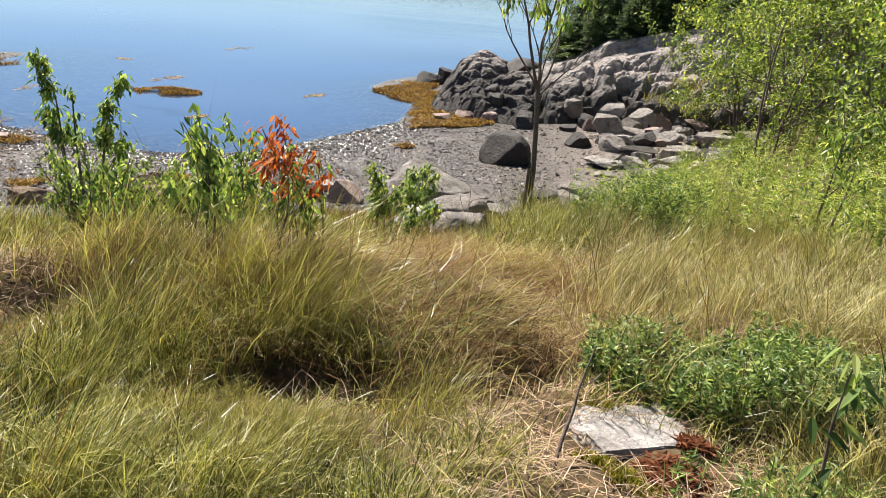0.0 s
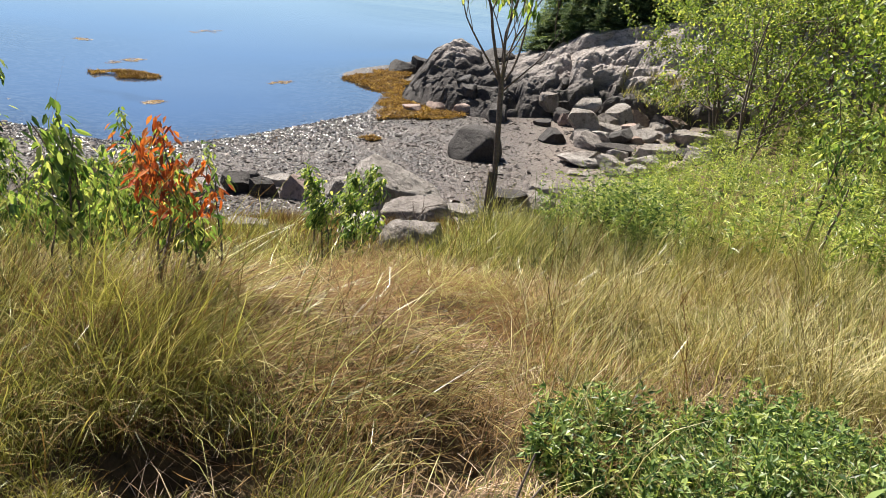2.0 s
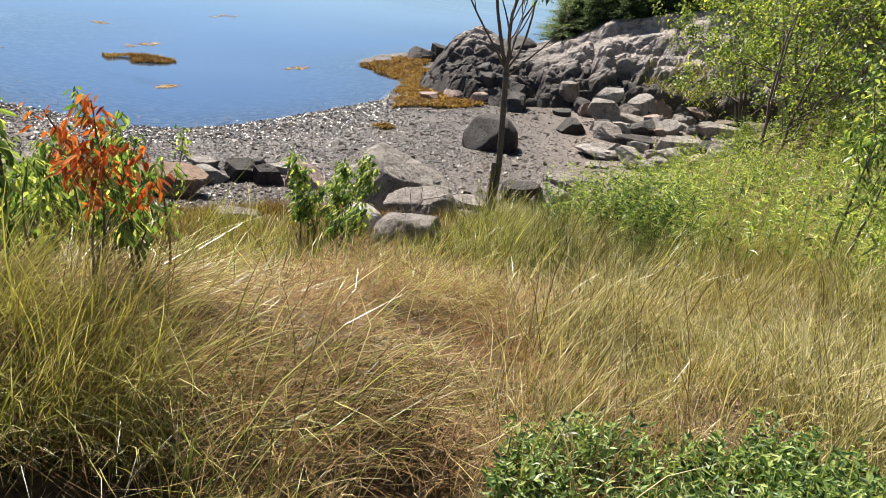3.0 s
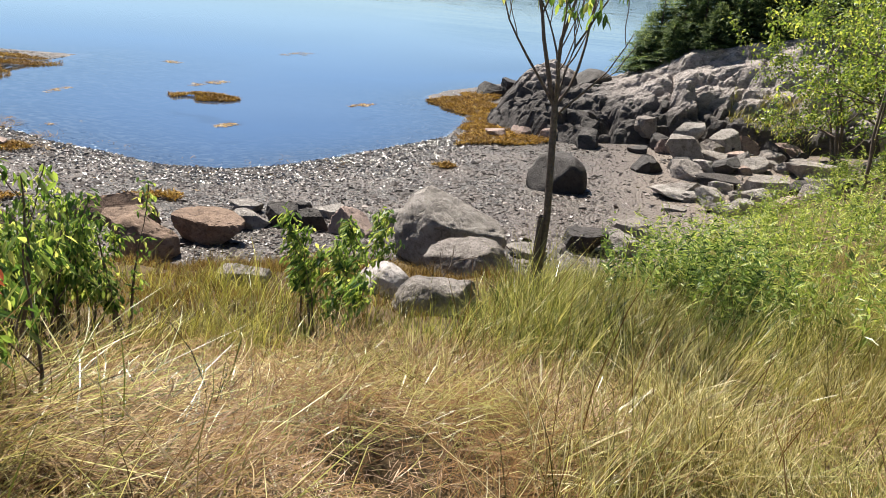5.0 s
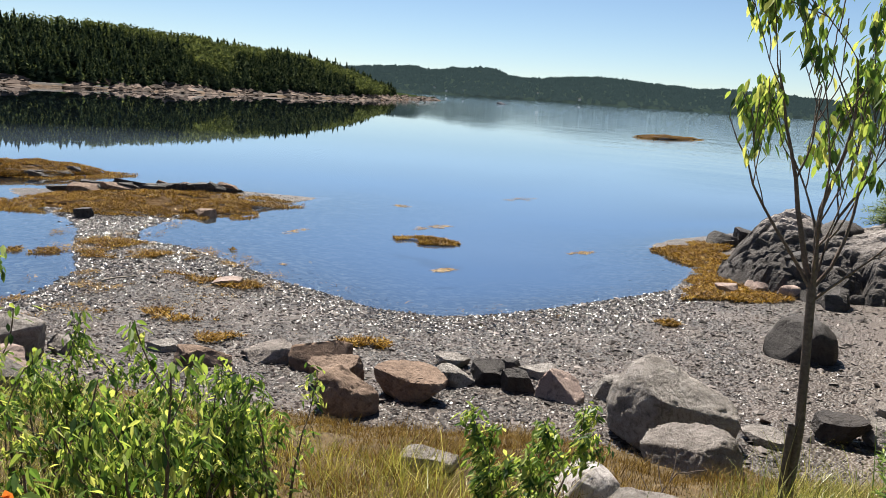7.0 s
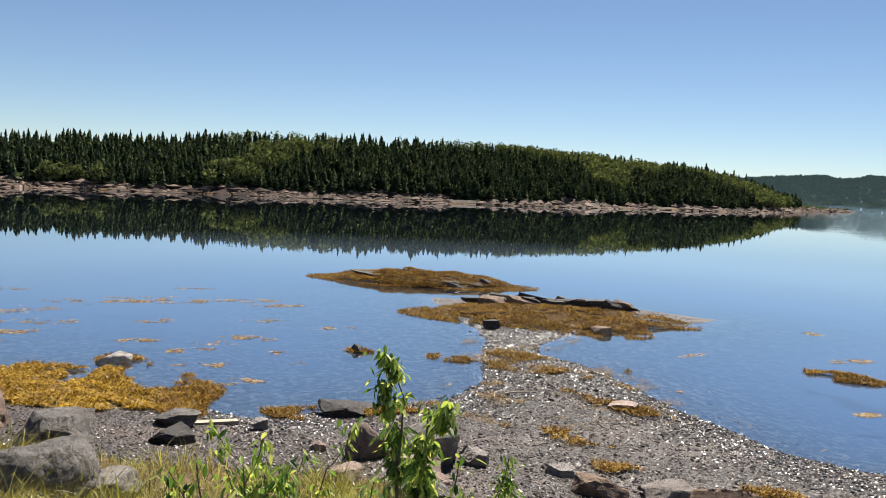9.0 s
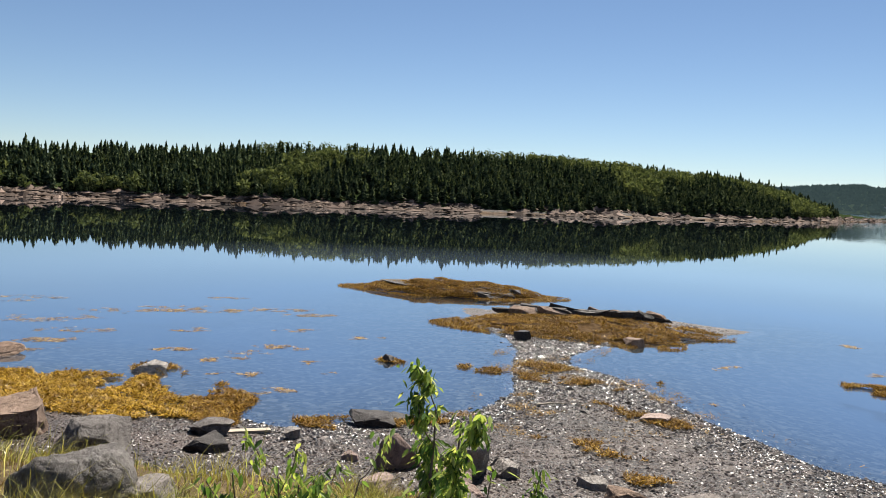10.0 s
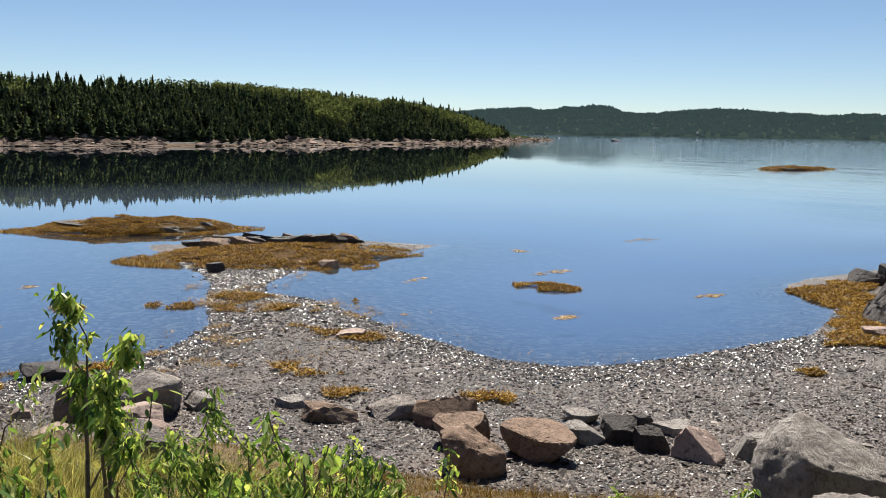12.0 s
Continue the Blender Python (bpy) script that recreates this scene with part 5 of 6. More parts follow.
def leafy_stalks(name, x, y, hmin, hmax, per, size, material, label, category, slim=0.5):
    """Upright stalks with leaves all the way up, too many to count."""
    n = len(x)
    z = ground_z(x, y)
    h = RNG.uniform(hmin, hmax, n)
    tilt = RNG.normal(0, 0.12, (n, 2))
    sv, st = ribbons(x, y, z, h, np.full(n, 0.008), RNG.uniform(0, 6.283, n), np.full(n, 1.5), np.full(n, 0.1), 2)
    i = np.repeat(np.arange(n), per)
    f = RNG.uniform(0.25, 1.0, len(i))
    pos = np.stack([x[i] + tilt[i, 0] * f * h[i], y[i] + tilt[i, 1] * f * h[i], z[i] + f * h[i]], 1)
    lv = leaves(pos, RNG.uniform(0, 6.283, len(i)), RNG.uniform(-1.0, 0.3, len(i)), RNG.uniform(*size, len(i)) * (1.15 - 0.5 * f), slim=slim, small=True)
    v, t = join([(sv, st), lv])
    return tagged(new(name, tri_mesh(name, v, t, material)), label, category, kind="stuff")


def right_side(x, y):
    return np.clip((x - 0.9 - 0.10 * np.maximum(6 - y, 0) * 4) * 0.8, 0, 1) * (y > np.interp(x, [1, 2, 3, 4], [7.5, 7.0, 6.3, 5.6]) + 1.2 * (fbm(x * 1.5, y * 1.5, seed=96) - 0.5)) * np.clip((bank_depth(x, y) - 0.3) * 2, 0, 1) * (0.22 + 0.78 * (fbm(x * 1.1, y * 1.1, seed=97) > 0.5))


x, y = scatter(16000, 0.8, 10, 4.3, 21, lambda x, y: right_side(x, y) * np.clip(9 / y, 0.3, 1) * 0.5)
leafy_stalks("goldenrod", x, y, 0.35, 0.85, 24, (0.06, 0.115), WEEDLEAF, "bright green leafy goldenrod stalks", "weeds", slim=0.5)
x, y = scatter(900, 0.9, 2.4, 7.3, 9.2, lambda x, y: np.clip(1.6 - 1.6 * np.hypot((x - 1.6) / 0.65, (y - 8.25) / 0.85) + 1.4 * (fbm(x * 3, y * 3, seed=118) - 0.5), 0, 1) * 0.5)
leafy_stalks("leafy_stalks", x, y, 0.45, 0.8, 30, (0.06, 0.11), SHRUB, "tall dark green leafy stalks beside the young tree", "weeds", slim=0.5)
x, y = scatter(3000, 0.6, 2.9, 2.7, 4.4, lambda x, y: (((x - 1.55) / 0.95) ** 2 + ((y - 3.55) / 0.5) ** 2 < 0.45 + 0.7 * fbm(x * 3, y * 3, seed=99)) * 1.0)
leafy_stalks("low_shrub", x, y, 0.08, 0.28, 22, (0.03, 0.06), SHRUB, "low dense bright green shrub beside the flat stone", "shrub", slim=0.8)
x, y = scatter(3200, 0.9, 3.2, 0.9, 3.1, lambda x, y: np.clip(2.5 * (0.8 - np.hypot((x - 1.75) / 0.9, (y - 2.5) / 0.75) + 0.9 * (fbm(x * 1.6, y * 1.6, seed=111) - 0.5)), 0, 1) * 0.7)
leafy_stalks("ground_herbs", x, y, 0.06, 0.2, 10, (0.03, 0.07), SHRUB, "low green herbs among the grass", "weeds", slim=0.5)


def broadleaf_tree(x, y, height, seed, label, trunk_r=0.045, n_leaf=8000, leaf=(0.06, 0.10), low=0.12):
    rng = np.random.default_rng(seed)
    ob = root("alder", x, y, gz(x, y), label, "tree", "alders beside the beach")
    tips = []
    for s in range(3):
        bits, a = [], rng.uniform(0, 6.283)
        grow(rng, (0.1 * math.cos(a), 0.1 * math.sin(a), -0.1), (0.22 * math.cos(a), 0.22 * math.sin(a), 1), height * rng.uniform(0.8, 1.0), trunk_r, 2, bits, tips, 5, 0.75, 0.12, 9)
        trunk = part("trunk", tri_mesh("trunk", *bits[-1], BARK, None, True), ob)
        tagged(part("twig_spray", tri_mesh("twig_spray", *join(bits[:-1]), BARK, None, True), trunk), kind="stuff")
    pts = np.array([p for p, d in tips])
    pts = pts[pts[:, 2] > low * height]
    idx = RNG.integers(0, len(pts), n_leaf)
    pos = pts[idx] + RNG.normal(0, 0.10, (n_leaf, 3))
    part("foliage", tri_mesh("foliage", *leaves(pos, RNG.uniform(0, 6.283, n_leaf), RNG.uniform(-0.2, 1.2, n_leaf), RNG.uniform(*leaf, n_leaf), slim=1.3, small=True), ALDER), ob)
    return ob


for i, (ax, ay, ah) in enumerate([(6.3, 19.5, 4.6), (7.6, 18.0, 5.2), (6.6, 16.2, 3.8), (8.0, 14.0, 5.4), (5.6, 20.8, 3.6), (9.2, 16.5, 6.0), (5.6, 12.0, 2.4), (7.0, 11.5, 4.4), (7.4, 21.0, 5.0), (5.9, 17.6, 3.0)]):
    broadleaf_tree(ax, ay, ah, 400 + i, ("bright green leafy alder in a thicket beside the beach", "bushy green alder thicket above the rubble")[i % 2])


# ---- conifers ----
def spruce_parts(height, seed, whorls=16, per=9):
    rng = np.random.default_rng(seed)
    tv, tt = tube([(0, 0, -0.2), (0, 0, height * 0.5), (0, 0, height)], [0.016 * height, 0.010 * height, 0.002], 6)
    bx, by, bz, ln, az, dr = [], [], [], [], [], []
    v, t, n = [], [], 0
    for w in range(whorls):
        f = (w + 0.5) / whorls
        zz, reach = height * (0.06 + 0.93 * f), height * 0.34 * (1 - f) ** 0.8 + 0.05
        for k in range(per):
            a = rng.uniform(0, 6.283)
            L = reach * rng.uniform(0.6, 1.1)
            m = max(4, int(9 * (1 - f) + 4))
            for j in range(m):
                s = (j + 0.5) / m
                c = np.array([math.cos(a) * L * s, math.sin(a) * L * s, zz - 0.28 * L * s + 0.12 * L * s * s])
                for side in (-1, 1, 0):
                    q = a + side * rng.uniform(0.5, 1.0)
                    l2 = (0.30 * L * (1.15 - s) + 0.05 * height * 0.3) * rng.uniform(0.7, 1.2)
                    tip = c + np.array([math.cos(q) * l2, math.sin(q) * l2, -0.12 * l2 + rng.normal(0, 0.03)])
                    sd = np.array([-math.sin(q), math.cos(q), rng.normal(0, 0.4)]) * l2 * 0.22
                    v += [c + sd * 0.6, c - sd * 0.6, tip]
                    t.append([n, n + 1, n + 2])
                    n += 3
    return (tv, tt), (np.array(v), np.array(t))


SPRUCES = [spruce_parts(1.0, 500 + i, 17, 10) for i in range(3)]
SPRUCE_ME = [(tri_mesh("trunk", *a, BARK, None, True), tri_mesh("needles", *b, SPRUCE)) for a, b in SPRUCES]
for i, (sx, sy, sh) in enumerate([(1.3, 28.3, 1.3), (1.75, 28.0, 2.0), (2.4, 28.2, 2.5), (2.9, 27.6, 2.1), (3.4, 28.2, 2.7), (3.9, 27.4, 1.9), (4.4, 28.0, 2.4), (5.0, 27.6, 2.2), (5.5, 28.2, 2.7), (6.3, 28.0, 2.6), (7.2, 28.6, 3.0), (8.2, 28.2, 3.2), (4.0, 30.0, 3.2), (5.4, 30.2, 3.4), (9.4, 29.0, 3.8), (6.9, 30.4, 3.6), (11.0, 28.5, 4.2), (2.8, 30.0, 3.0), (1.5, 29.6, 2.0), (2.1, 27.2, 1.3), (3.2, 26.8, 1.3), (6.2, 26.6, 1.8), (7.8, 26.8, 2.4)]):
    ob = root("spruce", sx, sy, max(float(outcrop_z(np.array([sx]), np.array([sy]))[0]), 0.3) - 0.05, "dark green young spruce on the rocky point", "tree", "spruces on the point", turn=i * 71.0)
    for nm, me in zip(("trunk", "needles"), SPRUCE_ME[i % 3]):
        o = part(nm, me, ob)
        o.scale = (sh * 1.6, sh * 1.6, sh)


def far_wood():
    """The island's wood: spruces and paler broadleaf crowns, too many to count."""
    rng = np.random.default_rng(11)
    protos = []
    for i in range(6):
        v, t, n = [], [], 0
        lay = 7
        slim = rng.uniform(0.9, 1.35)
        for w in range(lay):
            f = w / lay
            for k in range(6):
                a = rng.uniform(0, 6.283)
                r = (0.25 * (1 - f) ** 0.85 + 0.02) * rng.uniform(0.6, 1.3) * slim
                z = 0.08 + 0.86 * f + rng.uniform(-0.03, 0.03)
                c, s = math.cos(a), math.sin(a)
                v += [(0.2 * r * c - 0.5 * r * s, 0.2 * r * s + 0.5 * r * c, z + 0.06), (0.2 * r * c + 0.5 * r * s, 0.2 * r * s - 0.5 * r * c, z + 0.06), (r * c, r * s, z - 0.05), (0, 0, z + 0.17)]
                t += [[n, n + 1, n + 2], [n, n + 1, n + 3]]
                n += 4
        protos.append((np.array(v), np.array(t)))
    n = 52000
    x, y = rng.uniform(-300, -134, n), rng.uniform(-110, 330, n)
    d = line_distance(x, y, ISLE, True)
    ok = inside(x, y, ISLE) & (d > 1.8 + 3.4 * value_noise(x * 0.07, y * 0.05, seed=40)) & (d < 90) & (rng.uniform(0, 1, n) < np.clip(1.3 - d / 38, 0.06, 1)) & (y > -40)
    ok &= ~((y > 285))
    x, y = x[ok], y[ok]
    z = isle_z(x, y)
    pale = (fbm(x * 0.045, y * 0.03, seed=35) + 0.1 * np.exp(-((y - 168) / 22) ** 2) - 0.002 * np.clip(y - 195, 0, 60) > 0.56)
    bits = []
    for i in np.nonzero(~pale)[0]:
        pv, pt = protos[i % 6]
        h = rng.uniform(1.9, 3.9) * (1.3 if rng.uniform() < 0.1 else 1)
        h *= 1 + 0.5 * math.exp(-((y[i] - 245) / 32) ** 2)
        bits.append((pv * (h * 1.1, h * 1.1, h) + (x[i], y[i], z[i]), pt))
    v, t = join(bits)
    tagged(new("spruce_wood", tri_mesh("spruce_wood", v, t, FOREST)), "dense dark spruce wood covering the island", "wood", kind="stuff")
    bits = []
    for i in np.nonzero(pale)[0]:
        m = 70
        q = rng.normal(size=(m, 3))
        q /= np.linalg.norm(q, axis=1)[:, None]
        h = rng.uniform(2.6, 4.2)
        c = q * (h * 0.38, h * 0.38, h * 0.42) * rng.uniform(0.6, 1.05, (m, 1)) + (x[i], y[i], z[i] + h * 0.55)
        e = rng.normal(0, 0.28, (m, 3, 3))
        bits.append(((c[:, None, :] + e).reshape(-1, 3), np.arange(m * 3).reshape(-1, 3)))
    v, t = join(bits)
    tagged(new("broadleaf_wood", tri_mesh("broadleaf_wood", v, t, BIRCH)), "paler green broadleaf trees among the spruces", "wood", kind="stuff")


far_wood()


def shore_boulders():
    """Broken slabs and boulders along the island's waterline."""
    rng = np.random.default_rng(19)
    line = np.array(ISLE[1:13], float)
    n = 5200
    k, u = rng.integers(0, len(line) - 1, n), rng.uniform(0, 1, n)
    run = (line[k + 1] - line[k]) / np.linalg.norm(line[k + 1] - line[k], axis=1)[:, None]
    p = line[k] * (1 - u)[:, None] + line[k + 1] * u[:, None]
    p = p + np.stack([-rng.uniform(-0.3, 5.5, n), rng.normal(0, 1, n)], 1)
    keep = value_noise(p[:, 0] * 0.2, p[:, 1] * 0.16, seed=37) > 0.3
    p, run = p[keep], run[keep]
    n = len(p)
    big = 1 + 1.6 * (rng.uniform(0, 1, n) < 0.15)
    v = OCT_V[None] * rng.uniform(0.6, 1.3, (n, 6, 3))
    v = v * np.stack([rng.uniform(0.25, 1.0, n) * big, rng.uniform(0.2, 0.5, n) * big, rng.uniform(0.12, 0.34, n) * big], 1)[:, None, :]
    vx = v[:, :, 0] * run[:, None, 0] - v[:, :, 1] * run[:, None, 1]
    vy = v[:, :, 0] * run[:, None, 1] + v[:, :, 1] * run[:, None, 0]
    v = np.stack([vx, vy, v[:, :, 2]], 2) + np.stack([p[:, 0], p[:, 1], np.maximum(isle_z(p[:, 0], p[:, 1]), 0) + 0.04], 1)[:, None, :]
    t = (OCT_T[None] + (np.arange(n) * 6)[:, None, None]).reshape(-1, 3)
    tagged(new("island_boulders", tri_mesh("island_boulders", v.reshape(-1, 3), t, SHOREROCK)), "jumbled pinkish slabs and rocks along the island shore", "rocks", kind="stuff")


def hill_wood():
    """Tree tops on the distant hills."""
    rng = np.random.default_rng(23)
    n = 26000
    a, r = rng.uniform(-0.3, 1.0, n), rng.uniform(1440, 1960, n)
    x, y = -r * np.sin(a), r * np.cos(a)
    z = far_z(x, y)
    x, y, z = (q[z > 1] for q in (x, y, z))
    n = len(x)
    h, w = rng.uniform(3, 8, n), rng.uniform(3, 6, n)
    tri = np.array([(1, 0, 0), (-0.5, 0.87, 0), (-0.5, -0.87, 0), (0, 0, 1)])
    v = tri[None] * np.stack([w, w, h], 1)[:, None, :] + np.stack([x, y, z - 1], 1)[:, None, :]
    t = (np.array([[0, 1, 3], [1, 2, 3], [2, 0, 3]])[None] + (np.arange(n) * 4)[:, None, None]).reshape(-1, 3)
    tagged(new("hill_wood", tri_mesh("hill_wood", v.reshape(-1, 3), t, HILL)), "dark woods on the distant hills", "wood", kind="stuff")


shore_boulders()
hill_wood()

# ---- rockweed beds and ledges ----
weed_mound(-19.6, 21.3, 3.6, 2.0, 48, 0.2, "dark bedrock ledge draped with rockweed")
weed_mound(-28.2, 22.2, 3.2, 1.6, 48, 0.34, "low islet of dark rock covered in rockweed")
weed_bed(-19.0, 21.3, 4.1, 2.6, 52, 16500, "golden brown rockweed covering a ledge", 0.10, mound=0.12, sparse=0.36)
weed_bed(-28.2, 22.2, 4.1, 2.0, 52, 13500, "golden brown rockweed covering a low islet", 0.12, mound=0.3, sparse=0.36)
weed_area([(-4.7, 26.1), (-3.7, 25.1), (-2.9, 24.2), (-2.75, 21.6), (-2.5, 20.4), (-1.8, 20.6), (-0.6, 21.7), (-0.6, 22.6), (-1.6, 23.2), (-2.2, 24.6), (-2.7, 26.5), (-2.6, 29.0), (-3.7, 28.4)], 90000, KELP, "orange-brown rockweed spread beside the outcrop", 0.3)
weed_area([(-18.8, 5.7), (-17.2, 7.4), (-15.2, 7.4), (-13.9, 7.9), (-13.3, 7.0), (-13.7, 5.9), (-14.4, 5.2), (-15.5, 3.0), (-19.8, 3.0)], 110000, GOLDWEED, "bright golden rockweed along the waterline", 0.46)
weed_bed(-14.4, 8.0, 1.6, 0.6, -20, 2400, "golden rockweed along the waterline", 0.08)
weed_bed(-9.75, 22.3, 0.8, 0.5, 20, 2600, "small clump of rockweed awash in the cove", 0.06, sparse=0.47)
weed_bed(-12.2, 10.0, 1.2, 0.5, 60, 1800, "brown rockweed round a dark slab", 0.06)
for wx, wy, wr in [(-10.0, 15.0, 0.7), (-13.6, 15.6, 0.9), (-15.3, 14.7, 0.6), (-16.9, 13.0, 0.45), (-18.0, 7.7, 0.9), (-12.6, 16.0, 0.6), (-11.2, 14.6, 0.5), (-14.6, 16.3, 0.9), (-9.0, 12.3, 0.8), (-7.0, 12.0, 0.6), (-5.6, 13.2, 0.5), (-12.3, 17.9, 0.3), (-2.3, 17.9, 0.3)]:
    weed_bed(wx, wy, wr, wr * 0.55, 30, int(700 * wr), "patch of brown rockweed on the shingle", 0.03, sparse=0.52)
for wx, wy, wr in [(-13.0, 20.9, 0.55), (-10.7, 24.6, 0.7), (-13.7, 27.6, 0.6), (-11.6, 33.2, 0.8), (-10.6, 17.7, 0.4), (-26.5, 9.0, 1.6), (-25.9, 11.6, 1.6), (-30.2, 5.9, 1.8), (-25.7, 6.4, 1.6), (-19.5, 10.8, 0.7), (-21.3, 5.1, 0.9), (-24, 14, 0.8), (-7.7, 19.5, 0.3), (-6.0, 24, 0.5), (-20, 8.6, 0.5), (-16.2, 10.8, 0.5), (-15.2, 9.2, 0.6), (-17.4, 11, 0.4), (-26.6, 10.1, 1.7), (-25.8, 11.9, 1.3), (-25.2, 13.6, 0.9), (-19.1, 10.6, 1.0), (-22.5, 9.8, 0.7), (-28.5, 12.5, 0.8), (-18.4, 9.4, 0.6), (-16.8, 9.0, 0.7), (-21.5, 12.5, 0.6), (-19.8, 13.8, 0.6), (-23.5, 6.8, 1.1), (-22.2, 6.0, 0.9)]:
    weed_bed(wx, wy, wr, wr * 0.4, 75, int(260 * wr) + 60, "floating wisps of rockweed on the water", 0.0, True)
rng_knob = np.random.default_rng(57)
for i in range(26):
    q = i / 25.0
    kx, ky = (-21.8 + 4.3 * q + rng_knob.normal(0, 0.15), 20.3 + 4.4 * q + rng_knob.normal(0, 0.25)) if i < 21 else (-29.8 + 4.0 * (i - 20) / 5 + rng_knob.normal(0, 0.2), 21.2 + 2.6 * (i - 20) / 5)
    ks = rng_knob.uniform(0.45, 1.1)
    rock(kx, ky, (ks * 1.3, ks * 0.7, rng_knob.uniform(0.20, 0.36)), 40 + rng_knob.uniform(-20, 20), 620 + i, (DARK, DARK, BROWN)[i % 3], "dark bedrock knob on the weedy ledge", z=0.17 + 0.10 * math.sin(q * 3.1) + rng_knob.uniform(-0.03, 0.05), rough=0.1, cuts=12, tilt=(rng_knob.uniform(-14, 4), rng_knob.uniform(-10, 10)))
x, y = scatter(110000, -17, -4, 11, 20, lambda x, y: on_beach(x, y, 0.6) * np.interp(x, [-10.5, -8.5], [1, 0.05]) * np.clip((fbm(x * 1.5, y * 1.5, seed=105) - 0.55) * 6, 0, 1) * np.clip(1.3 - line_distance(x, y, SHORE, True) / 2.6, 0.1, 1))
n = len(x)
v, t = ribbons(x, y, np.maximum(ground_z(x, y), 0) + RNG.uniform(0.01, 0.05, n), RNG.uniform(0.04, 0.14, n), RNG.uniform(0.006, 0.016, n), RNG.uniform(0, 6.283, n), RNG.uniform(0, 0.5, n), RNG.uniform(0, 1, n), 2)
tagged(new("weed_scraps", tri_mesh("weed_scraps", v, t, KELP)), "scattered scraps of brown rockweed on the shingle bar", "seaweed", kind="stuff")
weed_mound(-24, 110, 4.2, 2.0, 65, 0.25, "low weedy islet out in the bay")
weed_bed(-24, 110, 6.4, 2.8, 65, 7000, "brown rockweed on a low islet out in the bay", 0.1, mound=0.32)
weed_mound(-167, 374, 2.6, 2, 0, 1.0, "dark rock awash far out in the bay", "sea_rock")


def cottage(x, y, turn, s):
    ob = root("house", x, y, max(float(far_z(np.array([x]), np.array([y]))[0]), 0) + 0.5, "small pale house far across the bay", "house", "houses across the bay", turn)
    w = np.array([(-1, -0.7, -0.6), (1, -0.7, -0.6), (1, 0.7, -0.6), (-1, 0.7, -0.6), (-1, -0.7, 0.8), (1, -0.7, 0.8), (1, 0.7, 0.8), (-1, 0.7, 0.8), (-1, 0, 1.5), (1, 0, 1.5)]) * s
    part("wall", tri_mesh("wall", w, [[0, 1, 5], [0, 5, 4], [1, 2, 6], [1, 6, 5], [2, 3, 7], [2, 7, 6], [3, 0, 4], [3, 4, 7], [4, 8, 7], [5, 6, 9]], PAINT), ob)
    r = np.array([(-1.1, -0.8, 0.75), (1.1, -0.8, 0.75), (1.1, 0, 1.58), (-1.1, 0, 1.58), (-1.1, 0.8, 0.75), (1.1, 0.8, 0.75)]) * s
    part("roof", tri_mesh("roof", r, [[0, 1, 2], [0, 2, 3], [3, 2, 5], [3, 5, 4]], DARK), ob)


for i, ang in enumerate([0.60, 0.56, 0.505, 0.49, 0.47, 0.38, 0.33]):
    rr = 1440.0
    while float(far_z(np.array([-rr * math.sin(ang)]), np.array([rr * math.cos(ang)]))[0]) < 4 + 3 * (i % 3):
        rr += 5
    cottage(-rr * math.sin(ang), rr * math.cos(ang), 30 + 25 * i, 2.0)


# ---- the flat stone and small things by the meadow ----
rock(0.95, 3.16, (0.70, 0.48, 0.24), 36, 604, SLAB, "flat grey stone bedded in dry grass", flat=0.3, sink=0.8, cuts=8, tilt=(4, 3))
broadleaf_tree(4.4, 14.6, 3.2, 431, "slender pale green young alder beside the rubble", trunk_r=0.03, n_leaf=2200, leaf=(0.05, 0.08), low=0.3)
sapling(1.40, 2.57, 0.62, 441, SHRUB, "single leafy stalk with broad green leaves", name="broadleaf_weed", stems=1, per=5, bare=0.2, kids=2, leaf_size=(0.07, 0.12))
sapling(3.07, 7.34, 1.45, 442, CHERRY, "tall green leafy shoot at the edge of the meadow", name="leafy_shoot", stems=2, per=7, bare=0.4, kids=4, leaf_size=(0.06, 0.1))


def dead_twig(x, y, seed, way=(0.25, 0.1, 1), length=0.42, label="bare grey dead twig standing in the grass"):
    rng = np.random.default_rng(seed)
    bits, tips = [], []
    grow(rng, (0, 0, -0.03), way, length, 0.009, 1, bits, tips, 4, 0.75, 0.1, 6, 0.8)
    ob = root("dead_twig", x, y, gz(x, y), label, "twig")
    for b in bits:
        part("branch", tri_mesh("branch", *b, BARK, None, True), ob)


dead_twig(0.57, 2.64, 451, (0.12, 0.75, 0.6), 0.5, "bare forked dead branch leaning by the flat stone")
dead_twig(-0.2, 7.75, 452)


def ground_bits(name, spots, n, length, width, lift, material, label, category):
    """Short scraps strewn in patches on the ground."""
    k = RNG.integers(0, len(spots), n)
    at = np.array(spots)[k]
    a, r = RNG.uniform(0, 6.283, n), at[:, 2] * np.sqrt(RNG.uniform(0, 1, n)) * RNG.uniform(0.6, 1.2, n)
    bx, by = at[:, 0] + r * np.cos(a), at[:, 1] + 0.7 * r * np.sin(a)
    bz = ground_z(bx, by) + RNG.uniform(0.0, 0.03, n)
    v, t = ribbons(bx, by, bz, RNG.uniform(*length, n), RNG.uniform(*width, n), RNG.uniform(0, 6.283, n), RNG.uniform(*lift, n), RNG.uniform(0, 0.6, n), 2)
    tagged(new(name, tri_mesh(name, v, t, material)), label, category, kind="stuff")


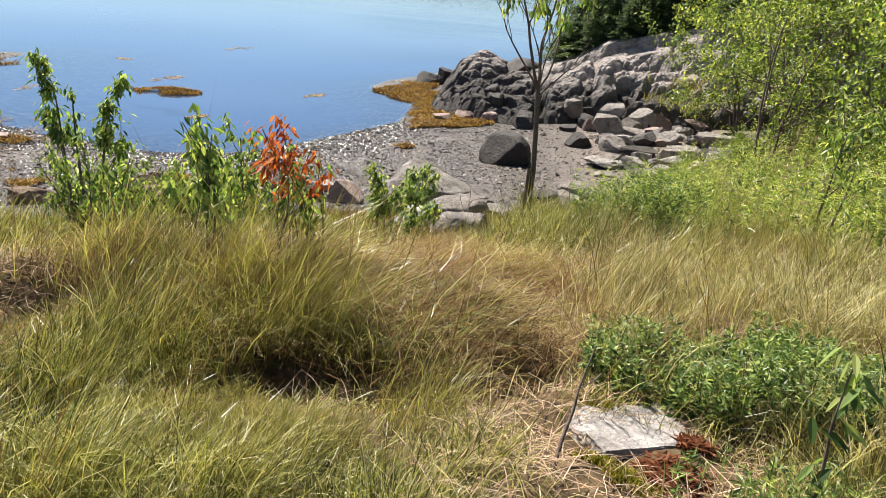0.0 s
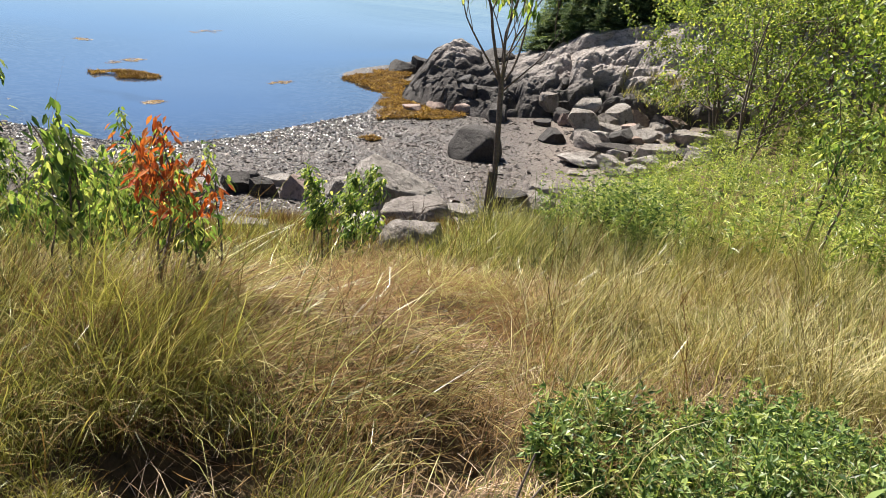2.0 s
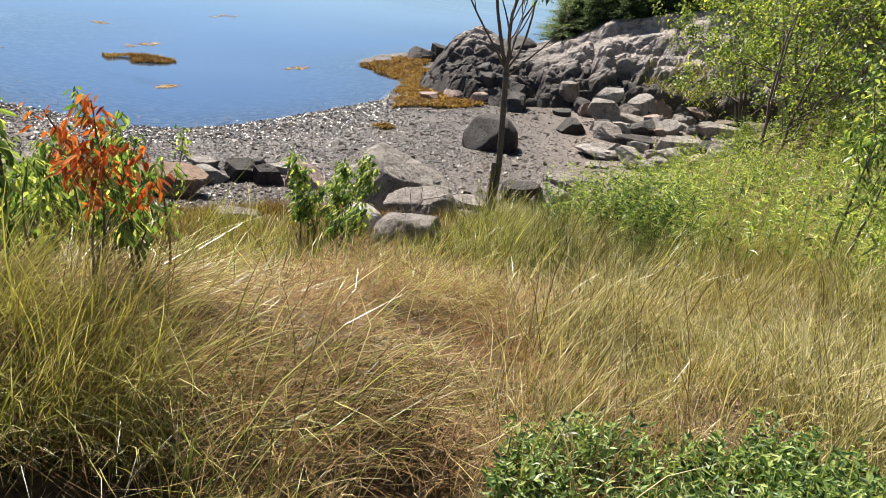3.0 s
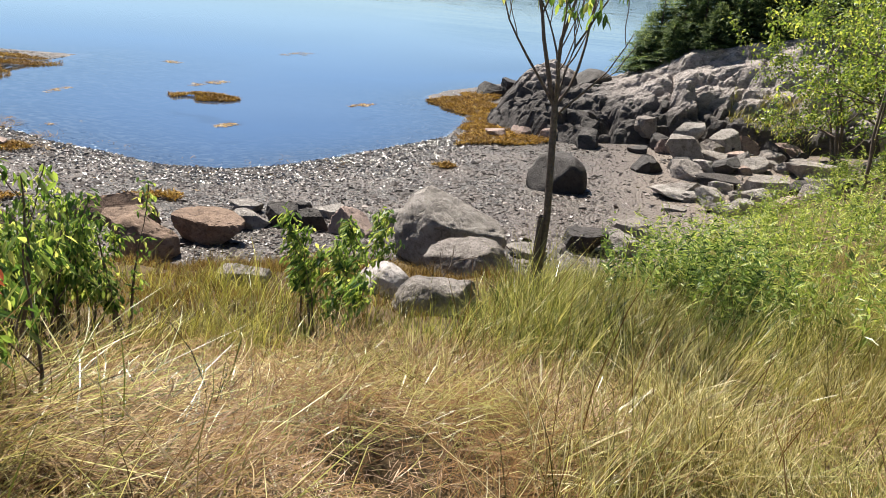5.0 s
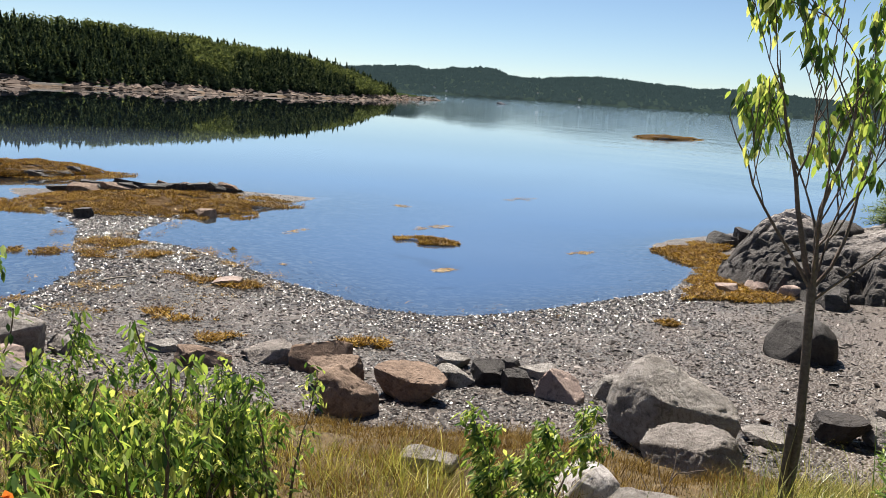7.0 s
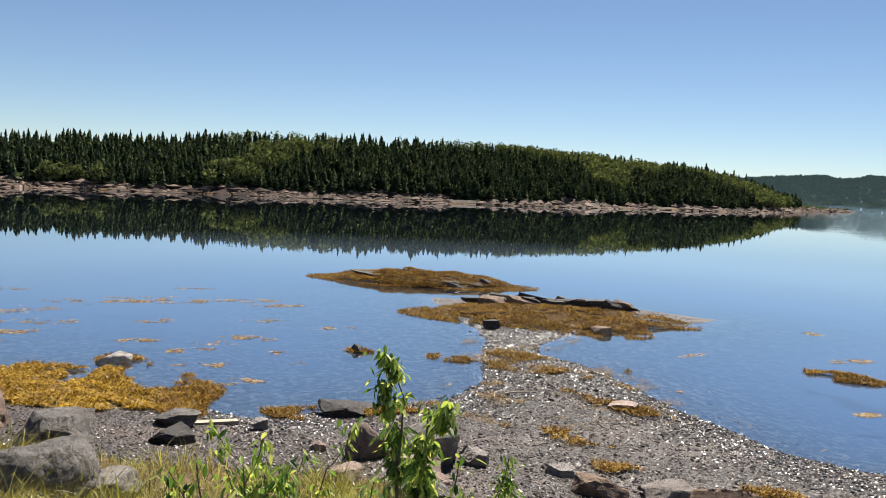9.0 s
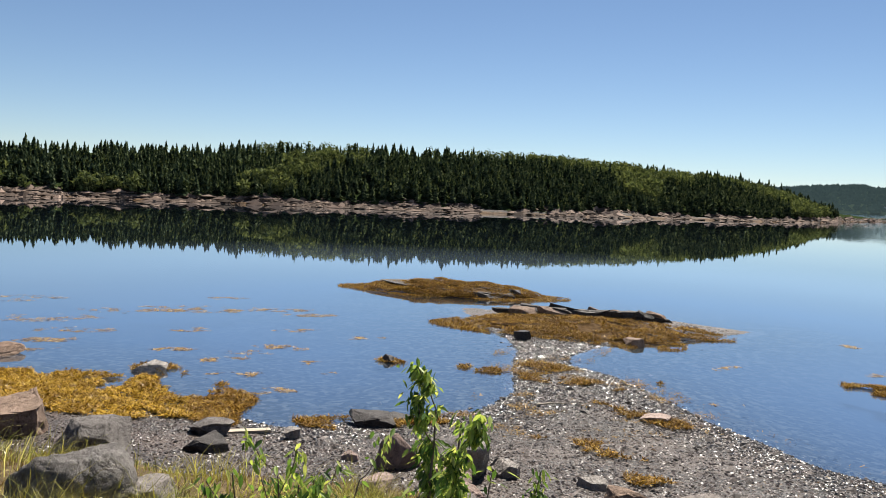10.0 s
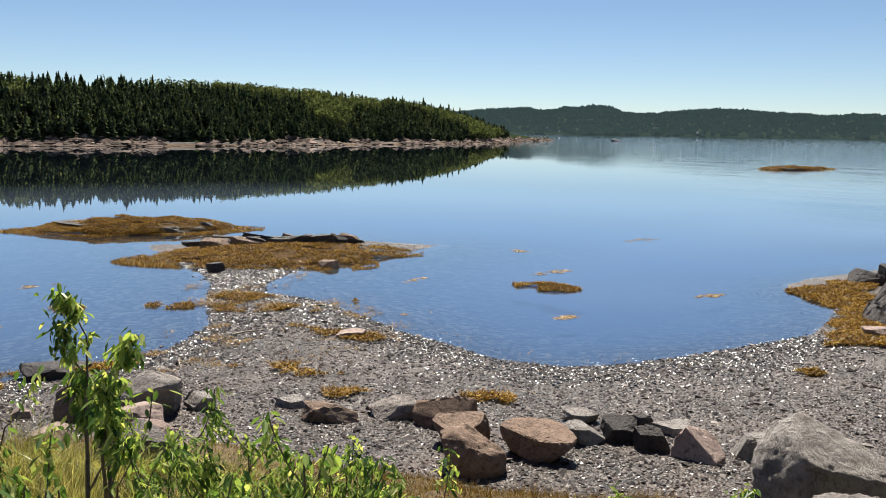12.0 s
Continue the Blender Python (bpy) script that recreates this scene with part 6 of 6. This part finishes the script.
ground_bits("bark_litter", [(1.0, 2.80, 0.13), (0.98, 2.72, 0.10), (1.12, 3.02, 0.07)], 2600, (0.015, 0.05), (0.006, 0.014), (-0.1, 0.5), RUSTBARK, "crumbled reddish brown rotten wood beside the flat stone", "litter")
ground_bits("moss", [(0.78, 3.22, 0.11), (0.72, 2.82, 0.09), (1.22, 3.14, 0.08), (0.84, 2.66, 0.1)], 3200, (0.012, 0.03), (0.004, 0.008), (0.6, 1.5), MOSSY, "yellow-green moss round the flat stone", "moss")


def driftwood_stick(x, y, turn, length):
    ob = new("stick", tri_mesh("stick", *tube([(-length / 2, 0, 0), (-length * 0.1, 0.03, 0.015), (length / 2, -0.02, 0.02)], [0.02, 0.017, 0.008], 7), TIMBER, None, True))
    ob.matrix_world = pose(x, y, gz(x, y) + 0.035, 0, 0, turn)
    tagged(ob, "pale bleached driftwood stick lying on the shingle bar", "driftwood")


driftwood_stick(-11.7, 13.85, 72, 0.62)

# broken rock along the foot of the outcrop
rng_foot = np.random.default_rng(77)
for i in range(24):
    fx = rng_foot.uniform(-1.6, 6.2)
    fy = float(np.interp(fx, [-4, -2.6, 0, 1.2, 2.0, 2.8, 4.8, 6.5], [27.5, 23.6, 21.5, 21.9, 22.3, 21.6, 21.4, 22.0])) + rng_foot.uniform(-0.9, 1.2) - (1.5 * rng_foot.uniform() if fx > 3 else 0)
    fs = rng_foot.uniform(0.25, 0.85)
    rock(fx, fy, (fs, fs * rng_foot.uniform(0.5, 0.9), fs * rng_foot.uniform(0.4, 0.8)), rng_foot.uniform(0, 180), 700 + i, (DARK, CLIFF, GREY, DARK)[i % 4], ("dark fractured block at the foot of the outcrop", "pinkish grey broken block below the outcrop", "pale grey broken block below the outcrop", "dark angular block at the foot of the outcrop")[i % 4],
         tilt=(rng_foot.uniform(-22, 8), rng_foot.uniform(-25, 25)), z=max(gz(fx, fy), float(outcrop_z(np.array([fx]), np.array([fy]))[0])), level=4, cuts=16)


x, y = scatter(2600, 3.6, 5.6, 21.6, 24.6, lambda x, y: (fbm(x * 1.1, y * 1.1, seed=103) > 0.52) * 1.0)
zz = outcrop_z(x, y)
v, t = ribbons(x, y, zz - 0.02, RNG.uniform(0.12, 0.35, len(x)), np.full(len(x), 0.012), RNG.uniform(0, 6.283, len(x)), RNG.uniform(0.9, 1.5, len(x)), RNG.uniform(0.3, 1.3, len(x)), 3)
tagged(new("turf_patch", tri_mesh("turf_patch", v, t, GRASS)), "tufts of green turf in a cleft of the outcrop", "grass", kind="stuff")

# jumbled slabs between the beach and the goldenrod
rng_slab = np.random.default_rng(91)
for i in range(54):
    sx, sy = rng_slab.uniform(2.0, 5.8), rng_slab.uniform(16.0, 22.4)
    if bank_depth(np.array([sx]), np.array([sy]))[0] > 0.9:
        continue
    ss = rng_slab.uniform(0.25, 0.8)
    rock(sx, sy, (ss, ss * rng_slab.uniform(0.5, 0.8), ss * rng_slab.uniform(0.3, 0.6)), rng_slab.uniform(-50, 50), 800 + i, (GREY, PINK, DARK, GREY)[i % 4], ("pale grey angular slab in the rubble", "pinkish broken slab in the rubble", "dark broken slab in the rubble", "grey split block in the rubble")[i % 4],
         tilt=(rng_slab.uniform(-18, 10), rng_slab.uniform(-20, 20)), level=4, cuts=14)


def driftwood_board():
    v = np.array([(-0.36, -0.07, 0), (0.36, -0.06, 0), (0.35, 0.07, 0), (-0.34, 0.065, 0)])
    v = np.concatenate([v, v * (0.985, 0.96, 1) + (0, 0, 0.045)])
    t = [[0, 2, 1], [0, 3, 2], [4, 5, 6], [4, 6, 7], [0, 1, 5], [0, 5, 4], [1, 2, 6], [1, 6, 5], [2, 3, 7], [2, 7, 6], [3, 0, 4], [3, 4, 7]]
    ob = new("board", tri_mesh("board", v, t, TIMBER))
    ob.matrix_world = pose(-12.26, 7.88, gz(-12.26, 7.88) + 0.01, 3, 2, 80)
    tagged(ob, "short weathered tan board washed up on the shingle", "driftwood")


driftwood_board()
